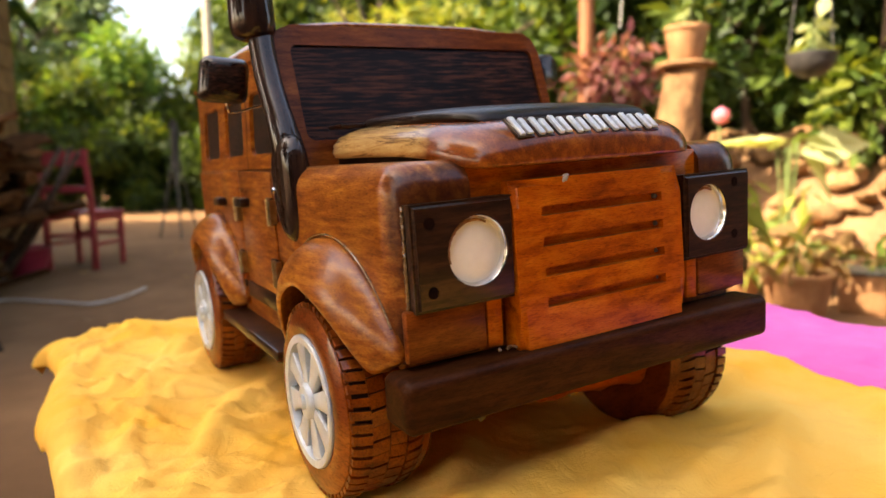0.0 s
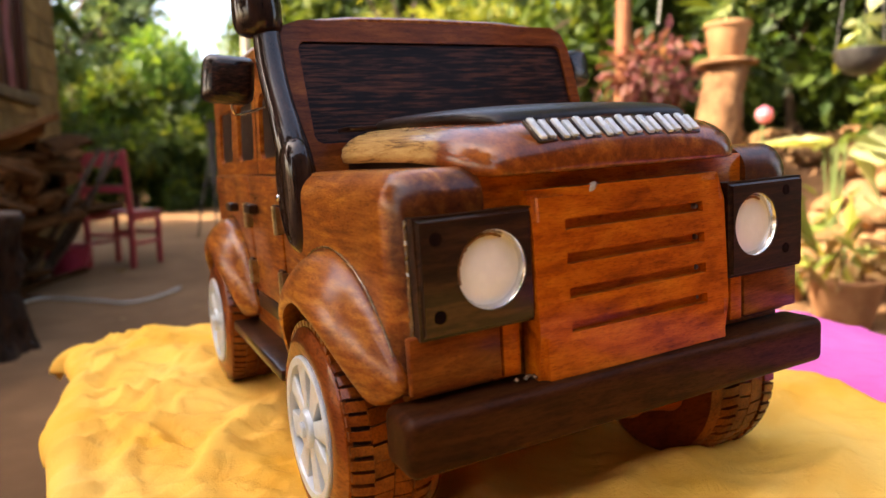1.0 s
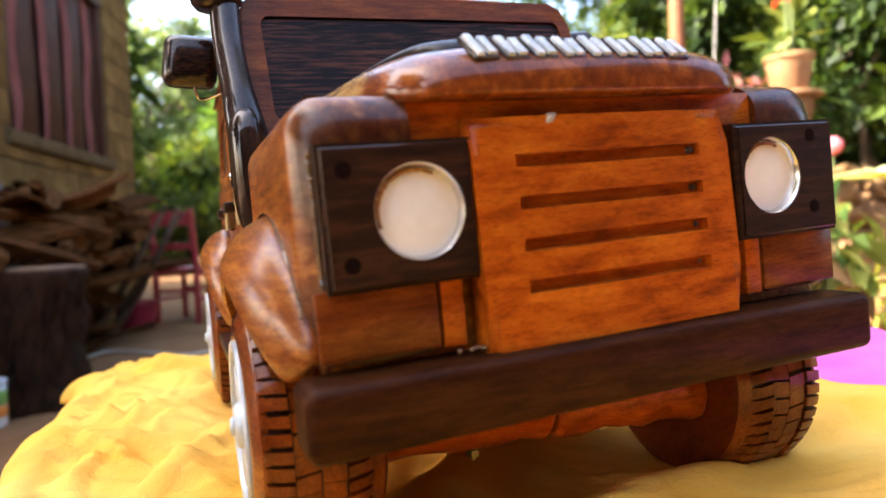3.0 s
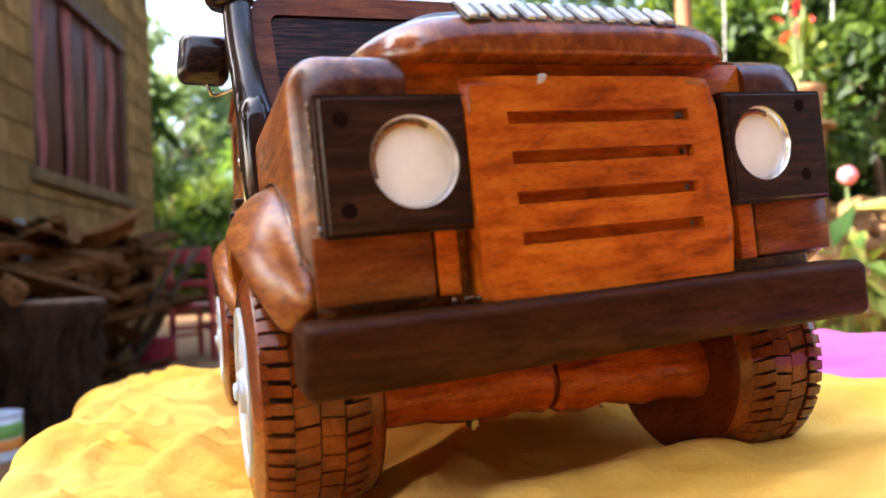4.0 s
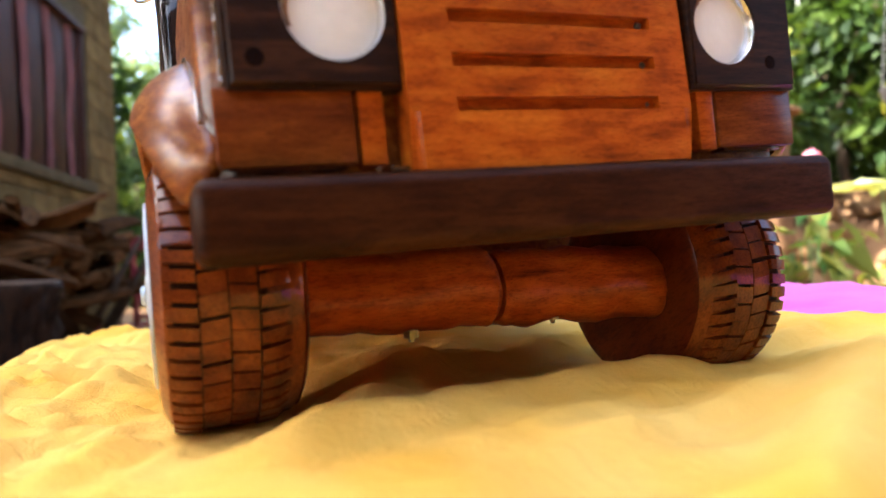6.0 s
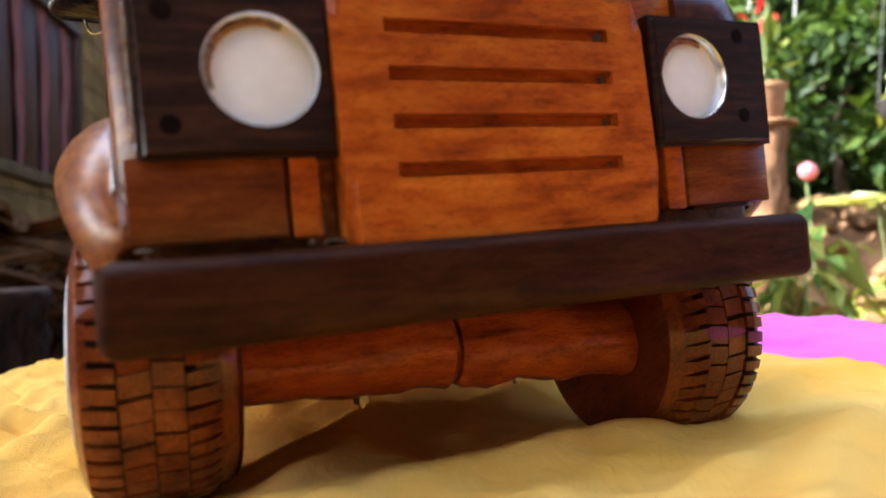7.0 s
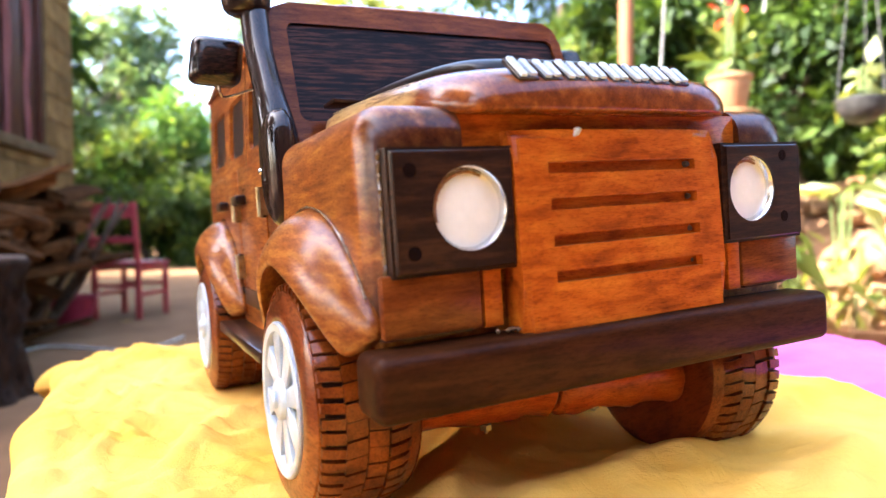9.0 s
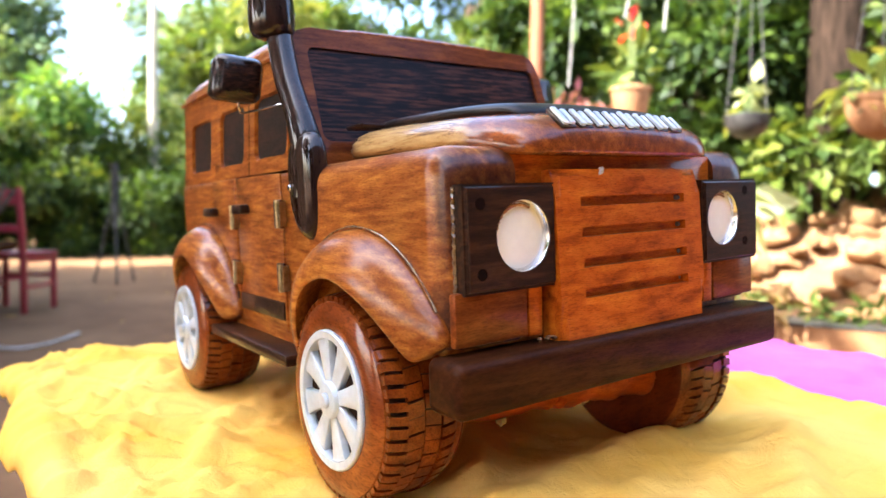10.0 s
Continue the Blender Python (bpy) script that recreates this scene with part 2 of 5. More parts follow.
M_BANK = mottled("dry_bank_soil", (0.18, 0.09, 0.045), (0.32, 0.18, 0.09), 4, 0.98, 0.03, spec=0.1)
M_POLE = mottled("rusty_red_pole", (0.17, 0.055, 0.020), (0.29, 0.110, 0.042), 6, 0.7, 0.002, stretch=(3, 3, 0.5))
M_DARKWALL = mottled("light_block_dark", (0.045, 0.03, 0.02), (0.08, 0.055, 0.035), 2, 0.95, 0.004, spec=0.1)
M_WIRE = mottled("grey_wire", (0.07, 0.065, 0.06), (0.13, 0.12, 0.11), 20, 0.7)
M_HOSE = mottled("white_hose", (0.32, 0.30, 0.26), (0.45, 0.43, 0.39), 10, 0.5)
M_TIN = mottled("green_label", (0.10, 0.26, 0.05), (0.20, 0.36, 0.09), 10, 0.4)
M_TINORANGE = mottled("orange_label", (0.55, 0.16, 0.02), (0.68, 0.26, 0.05), 14, 0.4)
M_STICK = mottled("peeled_stick", (0.30, 0.18, 0.08), (0.46, 0.30, 0.15), 9, 0.8, stretch=(4, 4, 1))
M_CUT = mottled("sawn_wood_top", (0.10, 0.055, 0.03), (0.22, 0.13, 0.075), 8, 0.6, 0.004, spec=0.3)
M_STEM = mottled("green_stem", (0.10, 0.14, 0.04), (0.18, 0.22, 0.07), 10, 0.6)
L_DEEP = leafy("deep_green_leaves", [(0, (0.0129, 0.0271, 0.00788)), (0.5, (0.0378, 0.072, 0.0142)), (1, (0.0917, 0.135, 0.0237))])
L_MID = leafy("mid_green_leaves", [(0, (0.0324, 0.0593, 0.0118)), (0.5, (0.0755, 0.119, 0.0197)), (1, (0.162, 0.186, 0.0355))])
L_YEL = leafy("yellow_green_leaves", [(0, (0.10, 0.15, 0.03)), (0.6, (0.26, 0.28, 0.06)), (1, (0.42, 0.40, 0.10))])
L_PALE = leafy("pale_variegated_leaves", [(0, (0.24, 0.29, 0.13)), (1, (0.52, 0.53, 0.30))])
L_CROTON = leafy("reddish_pink_leaves", [(0, (0.075, 0.020, 0.028)), (0.6, (0.21, 0.065, 0.075)), (1, (0.30, 0.16, 0.14))])
# distance haze is mixed into this pale leaf colour
L_HAZE = leafy("haze_tinted_far_leaves", [(0, (0.08, 0.14, 0.07)), (0.5, (0.15, 0.22, 0.11)), (1, (0.25, 0.31, 0.17))])
L_FRESH = leafy("fresh_green_leaves", [(0, (0.05, 0.12, 0.02)), (0.5, (0.12, 0.23, 0.045)), (1, (0.24, 0.34, 0.08))])
L_RED = leafy("red_petals", [(0, (0.5, 0.02, 0.02)), (1, (0.7, 0.06, 0.05))])
L_PINK = leafy("pink_petals", [(0, (0.75, 0.22, 0.35)), (1, (0.85, 0.42, 0.5))])
L_DRY = leafy("dry_brown_leaves", [(0, (0.16, 0.09, 0.04)), (1, (0.36, 0.22, 0.10))])


# ---- mesh helpers ----
def finish(bm, name, mat, smooth=True, angle=35):
    bmesh.ops.recalc_face_normals(bm, faces=bm.faces)
    me = bpy.data.meshes.new(name)
    bm.to_mesh(me)
    bm.free()
    me.materials.append(mat)
    if smooth:
        me.polygons.foreach_set("use_smooth", [True] * len(me.polygons))
        me.set_sharp_from_angle(angle=radians(angle))
    return me


def part(name, bm, mat, parent, label="", smooth=True, angle=35):
    ob = new(name, finish(bm, name, mat, smooth, angle))
    ob.parent = parent
    if label:
        ob["label"] = label
    return ob


def thing(name, bm, mat, label, category, kind="", group="", smooth=True, angle=35):
    return tagged(new(name, finish(bm, name, mat, smooth, angle)), label, category, group, kind)


def empty(name, m, label, category, group="", kind=""):
    e = new(name)
    e.empty_display_size = 0.02
    e.matrix_basis = m
    return tagged(e, label, category, group, kind)


def box(x0, x1, y0, y1, z0, z1, bev=0.0, seg=2, bm=None):
    own = bmesh.new()
    vs = [own.verts.new((x, y, z)) for x in (x0, x1) for y in (y0, y1) for z in (z0, z1)]
    for f in ((0, 1, 3, 2), (4, 6, 7, 5), (0, 4, 5, 1), (2, 3, 7, 6), (0, 2, 6, 4), (1, 5, 7, 3)):
        own.faces.new([vs[i] for i in f])
    bmesh.ops.recalc_face_normals(own, faces=own.faces)
    if bev:
        bmesh.ops.bevel(own, geom=own.edges[:], offset=bev, segments=seg, profile=0.5, affect="EDGES")
    if bm is None:
        return own
    add(bm, own)
    return bm


def add(bm, other):
    me = bpy.data.meshes.new("tmp")
    other.to_mesh(me)
    other.free()
    bm.from_mesh(me)
    bpy.data.meshes.remove(me)
    return bm


def prism(pts, axis, a, b, bev=0.0, seg=2, sel=None):
    """A polygon of (u, v) pairs drawn out along an axis. x: (y, z); y: (x, z); z: (x, y)."""
    def at(u, v, w):
        return {"x": (w, u, v), "y": (u, w, v), "z": (u, v, w)}[axis]
    bm = bmesh.new()
    A = [bm.verts.new(at(u, v, a)) for u, v in pts]
    B = [bm.verts.new(at(u, v, b)) for u, v in pts]
    n = len(pts)
    bm.faces.new(A)
    bm.faces.new(B[::-1])
    for i in range(n):
        bm.faces.new((A[i], B[i], B[(i + 1) % n], A[(i + 1) % n]))
    bmesh.ops.recalc_face_normals(bm, faces=bm.faces)
    if bev:
        es = [e for e in bm.edges if sel is None or sel(e)]
        bmesh.ops.bevel(bm, geom=es, offset=bev, segments=seg, profile=0.5, affect="EDGES", clamp_overlap=True)
    return bm


def loft(sections, closed=True, caps=True):
    bm = bmesh.new()
    rows = [[bm.verts.new(p) for p in s] for s in sections]
    n = len(rows[0])
    for a, b in zip(rows, rows[1:]):
        for i in range(n if closed else n - 1):
            bm.faces.new((a[i], a[(i + 1) % n], b[(i + 1) % n], b[i]))
    if caps and closed:
        bm.faces.new(rows[0][::-1])
        bm.faces.new(rows[-1])
    return bm


def lathe(profile, axis="z", n=32, centre=(0, 0, 0), closed=False):
    """profile: (radius, height) pairs turned round an axis through centre."""
    c = Vector(centre)
    rows = []
    for r, h in profile:
        row = []
        for i in range(n):
            a = 2 * math.pi * i / n
            u, v = r * math.cos(a), r * math.sin(a)
            row.append(c + Vector({"z": (u, v, h), "x": (h, u, v), "y": (u, h, v)}[axis]))
        rows.append(row)
    if closed:
        rows.append(rows[0])
    bm = loft(rows, True, not closed)
    if closed:
        bmesh.ops.remove_doubles(bm, verts=bm.verts, dist=1e-6)
    return bm


def tube(path, radii, n=10, flat=1.0):
    path = [Vector(p) for p in path]
    if isinstance(radii, (int, float)):
        radii = [radii] * len(path)
    secs = []
    side = None
    for i, p in enumerate(path):
        d = (path[min(i + 1, len(path) - 1)] - path[max(i - 1, 0)]).normalized()
        if side is None:
            side = d.orthogonal().normalized()
        side = (side - d * side.dot(d)).normalized()
        up = d.cross(side)
        secs.append([p + radii[i] * (side * math.cos(2 * math.pi * k / n) + up * flat * math.sin(2 * math.pi * k / n)) for k in range(n)])
    return loft(secs)


def smooth_path(pts, n=8):
    """A rounded line through the given points."""
    p = [Vector(q) for q in pts]
    out = []
    for i in range(len(p) - 1):
        p0, p1, p2, p3 = p[max(i - 1, 0)], p[i], p[i + 1], p[min(i + 2, len(p) - 1)]
        for k in range(n):
            t = k / n
            out.append(0.5 * (2 * p1 + (p2 - p0) * t + (2 * p0 - 5 * p1 + 4 * p2 - p3) * t * t + (3 * p1 - p0 - 3 * p2 + p3) * t ** 3))
    out.append(p[-1])
    return out


def np_mesh(name, verts, faces, mat, smooth=False):
    me = bpy.data.meshes.new(name)
    me.from_pydata(verts.tolist(), [], faces.tolist())
    me.materials.append(mat)
    if smooth:
        me.polygons.foreach_set("use_smooth", [True] * len(me.polygons))
    return me


def leaves(centres, radii, count, size, seed, shape=0.42, droop=0.3, shell=0.55, spread=0.35):
    """Bent leaf blades scattered through clumps; returns vertices and faces."""
    rng = np.random.default_rng(seed)
    c = np.asarray(centres, float)
    r = np.asarray(radii, float)
    if r.ndim == 1:
        r = np.repeat(r[:, None], 3, 1)
    k = rng.choice(len(c), count, p=(r[:, 0] ** 2) / (r[:, 0] ** 2).sum())
    d = rng.normal(size=(count, 3))
    d /= np.linalg.norm(d, axis=1)[:, None]
    rad = shell + (1 - shell) * rng.random(count) ** 0.6
    rad *= 1 + spread * (rng.random(count) - 0.5)
    base = c[k] + d * r[k] * rad[:, None]
    out = d * 0.8 + rng.normal(size=(count, 3)) * 0.6
    out[:, 2] -= droop * rng.random(count) * 2
    out /= np.linalg.norm(out, axis=1)[:, None]
    side = np.cross(out, rng.normal(size=(count, 3)) * 0.5 + np.array([0, 0, 1.0]))
    side /= np.linalg.norm(side, axis=1)[:, None] + 1e-9
    nrm = np.cross(side, out)
    L = size * (0.55 + 0.9 * rng.random(count))[:, None]
    v = np.stack([base, base + out * L * 0.45 + side * L * shape * 0.5 + nrm * L * 0.06,
                  base + out * L - nrm * L * 0.14, base + out * L * 0.45 - side * L * shape * 0.5 + nrm * L * 0.06], 1).reshape(-1, 3)
    i = np.arange(count)[:, None] * 4
    f = np.concatenate([i + np.array([[0, 1, 2]]), i + np.array([[0, 2, 3]])], 0)
    return v, f


def blob_clumps(rng, centre, size, n, r0, r1):
    c = rng.normal(size=(n, 3)) * 0.5
    c = np.asarray(centre) + np.clip(c, -1, 1) * np.asarray(size)
    return c, rng.uniform(r0, r1, n)


def rounded_ring(x0, x1, z0, z1, hx0, hx1, hz0, hz1, r, place, back, bm=None, k=9):
    """A plate x0..x1, z0..z1 with one rounded opening, from depth 0 to back; place maps (u, v, depth) to a point."""
    inner, outer = [], []
    for cx, cz, a0, X, Z in ((hx1 - r, hz1 - r, 0, x1, z1), (hx0 + r, hz1 - r, 90, x0, z1), (hx0 + r, hz0 + r, 180, x0, z0), (hx1 - r, hz0 + r, 270, x1, z0)):
        for i in range(k):
            a = radians(a0 + 90 * i / (k - 1))
            px, pz = cx + r * math.cos(a), cz + r * math.sin(a)
            inner.append((px, pz))
            side_first = a0 in (0, 180)
            if i == k // 2:
                outer.append((X, Z))
            elif (i < k // 2) == side_first:
                outer.append((X, pz))
            else:
                outer.append((px, Z))
    bm = bm or bmesh.new()
    n = len(inner)
    rings = [[bm.verts.new(place(u, v, d)) for u, v in loop] for loop, d in ((outer, back), (outer, 0), (inner, 0), (inner, back))]
    for a, b in zip(rings, rings[1:]):
        for i in range(n):
            bm.faces.new((a[i], a[(i + 1) % n], b[(i + 1) % n], b[i]))
    return bm


def rounded_rect(x0, x1, z0, z1, r, k=5):
    out = []
    for cx, cz, a0 in ((x1 - r, z1 - r, 0), (x0 + r, z1 - r, 90), (x0 + r, z0 + r, 180), (x1 - r, z0 + r, 270)):
        for i in range(k):
            a = radians(a0 + 90 * i / (k - 1))
            out.append((cx + r * math.cos(a), cz + r * math.sin(a)))
    return out


def arc(cy, cz, r, a0, a1, n):
    return [(cy + r * math.cos(radians(a0 + (a1 - a0) * i / n)), cz + r * math.sin(radians(a0 + (a1 - a0) * i / n))) for i in range(n + 1)]


def soften(ob, levels=2):
    md = ob.modifiers.new("rounded", "SUBSURF")
    md.levels = md.render_levels = levels
    return ob


# ---- the wooden toy car ----
HUB_F, HUB_R, HUB_Z, SIDE = 0.109, 0.470, 0.067, 0.147
car = empty("toy_car", LEAN.copy(), "varnished red-brown wooden toy off-roader on a yellow cloth", "toy car")


def car_body():
    pts = [(0.015, 0.104), (0.014, 0.206), (0.017, 0.214), (0.024, 0.2195), (0.036, 0.222), (0.19, 0.226), (0.565, 0.229), (0.568, 0.085), (0.551, 0.085)]
    pts += arc(HUB_R, HUB_Z, 0.083, 20, 160, 14) + [(0.39, 0.070), (0.19, 0.070)] + arc(HUB_F, HUB_Z, 0.083, 10, 150, 14)
    bm = prism(pts, "x", -SIDE, SIDE, 0.0055, 3, lambda e: abs(e.verts[0].co.x - e.verts[1].co.x) < 1e-6)
    body = part("body", bm, W_BODY, car)
    # block steps beside the grille
    for s in (-1, 1):
        part("front_block", box(min(s * 0.094, s * 0.083), max(s * 0.094, s * 0.083), 0.004, 0.012, 0.114, 0.15, 0.001), W_GRILLE, car, "lighter wooden block beside the grille")
        # added board; its dark wood paints the shade below the lamp plate
        part("front_shade_board", box(*sorted((s * 0.0955, s * 0.1490)), 0.0035, 0.0095, 0.1150, 0.1455, 0.0012), W_FRAME, car, "added board under the lamp plate, shade put into its dark wood")
        secs = []
        R = 0.019
        for y in [0.006 + R * (1 - math.cos(radians(q))) for q in range(0, 91, 10)] + [0.034, 0.045, 0.056, 0.067, 0.078, 0.09, 0.10, 0.11, 0.12, 0.13, 0.14, 0.15, 0.16, 0.17, 0.183]:
            d = max(0.0, 0.006 + R - y)
            inset = R - math.sqrt(max(0.0, R * R - d * d))
            xo, top = 0.1525 - inset, 0.2287 - inset * 0.9
            arch = 0.01 - (y - HUB_F) ** 2
            zb = max(0.1135, HUB_Z + math.sqrt(arch)) if arch > 0 else 0.1135
            r = 0.017
            ring = [(0.1000, zb), (xo, zb), (xo, zb + (top - r - zb) * 0.5)]
            ring += [(xo - r + r * math.cos(radians(q)), top - r + r * math.sin(radians(q))) for q in range(0, 91, 15)]
            ring += [(0.1000, top)]
            secs.append([(s * x, y, z) for x, z in ring])
        part("wing", loft(secs), W_WING, car, "rounded varnished front wing, stained darker at the nose", angle=50)
    part("front_panel", box(-0.1005, 0.1005, 0.0100, 0.0150, 0.190, 0.2235, 0.001), W_GRILLE, car, "orange-brown strip under the hood")
    return body


car_body()


def sap_hood():
    t = W_HOOD.node_tree
    b = t.nodes["Principled BSDF"]
    old = b.inputs["Base Color"].links[0].from_socket
    c = t.nodes.new("ShaderNodeTexCoord")
    s = t.nodes.new("ShaderNodeSeparateXYZ")
    t.links.new(c.outputs["Object"], s.inputs[0])
    n = noise_tex(t, 14, 4, (2, 1, 2))
    # sapwood lies along the outer rear edge of the plank
    a = t.nodes.new("ShaderNodeMath")
    a.operation = "MULTIPLY_ADD"
    t.links.new(s.outputs["X"], a.inputs[0])
    a.inputs[1].default_value = -14.0
    a.inputs[2].default_value = -1.62
    d = t.nodes.new("ShaderNodeMath")
    d.operation = "MULTIPLY_ADD"
    t.links.new(s.outputs["Y"], d.inputs[0])
    d.inputs[1].default_value = 5.0
    t.links.new(a.outputs[0], d.inputs[2])
    e = t.nodes.new("ShaderNodeMath")
    e.operation = "ADD"
    t.links.new(d.outputs[0], e.inputs[0])
    t.links.new(n.outputs[0], e.inputs[1])
    mask = ramp(t, e.outputs[0], [(0.50, (0, 0, 0)), (0.66, (1, 1, 1))]).outputs[0]
    g = noise_tex(t, 22, 6, (9, 1, 9), 0.7, 0.5)
    sap = ramp(t, g.outputs[0], [(0.36, (0.10, 0.045, 0.014)), (0.47, (0.36, 0.20, 0.065)), (0.65, (0.50, 0.32, 0.12))]).outputs[0]
    t.links.new(mixc(t, old, sap, mask), b.inputs["Base Color"])


sap_hood()


def stain_wings():
    t = W_WING.node_tree
    b = t.nodes["Principled BSDF"]
    old = b.inputs["Base Color"].links[0].from_socket
    c = t.nodes.new("ShaderNodeTexCoord")
    q = t.nodes.new("ShaderNodeSeparateXYZ")
    t.links.new(c.outputs["Object"], q.inputs[0])
    n = noise_tex(t, 30, 4, (1, 1, 1))
    a = t.nodes.new("ShaderNodeMath")
    a.operation = "MULTIPLY_ADD"
    t.links.new(q.outputs["Y"], a.inputs[0])
    a.inputs[1].default_value = 22.0
    t.links.new(n.outputs[0], a.inputs[2])
    mask = ramp(t, a.outputs[0], [(0.72, (0.26, 0.20, 0.20)), (1.10, (1, 1, 1))]).outputs[0]
    t.links.new(mixc(t, old, mask, 1.0, "MULTIPLY"), b.inputs["Base Color"])


stain_wings()


def hood():
    secs = []
    for y, w, bot, top, cx in ((-0.0072, 0.066, 0.2240, 0.2300, -0.008), (-0.0060, 0.078, 0.2225, 0.2350, -0.008), (-0.0020, 0.0875, 0.2215, 0.2405, -0.008), (0.0075, 0.0955, 0.2215, 0.2465, -0.007),
                               (0.024, 0.1020, 0.2250, 0.2510, -0.006), (0.055, 0.1085, 0.2305, 0.254, -0.004), (0.11, 0.1145, 0.2318, 0.2565, -0.002), (0.16, 0.119, 0.2322, 0.258, 0.0), (0.198, 0.1215, 0.2324, 0.259, 0.0)):
        h = top - bot
        half = [(0.0, top + 0.0015), (0.45 * w, top + 0.001), (0.72 * w, top - 0.05 * h), (0.86 * w, top - 0.16 * h), (0.945 * w, top - 0.34 * h), (0.985 * w, top - 0.56 * h), (w, top - 0.78 * h), (0.985 * w, bot + 0.04 * h), (0.95 * w, bot)]
        secs.append([(cx + x, y, z) for x, z in half] + [(cx - x, y, z) for x, z in half[:0:-1]])
    soften(part("hood", loft(secs), W_HOOD, car, "rounded hood with a pale sapwood edge", angle=180))
    # solid dark filler that paints the shade of the hood gap
    part("hood_gap_fill", box(-0.104, 0.100, 0.030, 0.197, 0.2240, 0.2340, 0.001), M_GROOVE, car, "dark filler under the hood, gap shade in its colour")
    # dark raised centre panel
    secs = []
    for y, w, z in ((0.026, 0.066, 0.2525), (0.031, 0.075, 0.2575), (0.045, 0.082, 0.2620), (0.10, 0.088, 0.2648), (0.16, 0.091, 0.2655), (0.195, 0.092, 0.2655)):
        half = [(0, z + 0.001), (0.6 * w, z), (0.86 * w, z - 0.0012), (0.97 * w, z - 0.003), (w, z - 0.006), (w, 0.248)]
        secs.append([(x, y, q) for x, q in half] + [(-x, y, q) for x, q in half[:0:-1]])
    soften(part("hood_bulge", loft(secs), W_MATT, car, "dull black raised hood panel", angle=180))
    part("cowl_strip", prism([(-0.112, 0.165), (-0.112, 0.192), (-0.05, 0.192), (-0.06, 0.172)], "z", 0.2565, 0.2595, 0.0006), W_DARK, car, "thin dark red strip at the windscreen foot")
    # eight raised silver marks with black edges along the hood's nose
    tilt = Matrix.Translation((0, -0.0040, 0.2350)) @ Matrix.Rotation(radians(50), 4, "X") @ Matrix.Diagonal((1, 1.18, 1, 1))
    for i in range(8):
        x = -0.0655 + i * 0.0151
        back = part("mark_edge", prism([(x - 0.0046, 0.0022), (x + 0.0078, 0.0024), (x + 0.0046, 0.0150), (x - 0.0080, 0.0156)], "z", 0, 0.0030, 0.0008), W_BLACK, car, "black edge of a silver mark")
        bm = bmesh.new()
        top = 0.0148 - 0.0008 * (i % 2)
        for u0, u1, v0, v1 in ((-0.0056, -0.0018, 0.0030, top), (0.0006, 0.0046, 0.0036, top - 0.0012)):
            add(bm, prism([(x + u + 0.0019 - 0.26 * (v - 0.003), v) for u, v in ((u0, v0), (u1, v0), (u1, v1), (u0, v1))], "z", 0.001, 0.0048, 0.0005))
        mark = part("mark", bm, M_LETTER, car, "raised pale silver mark on the hood")
        for o in (back, mark):
            o.data.transform(tilt)


hood()


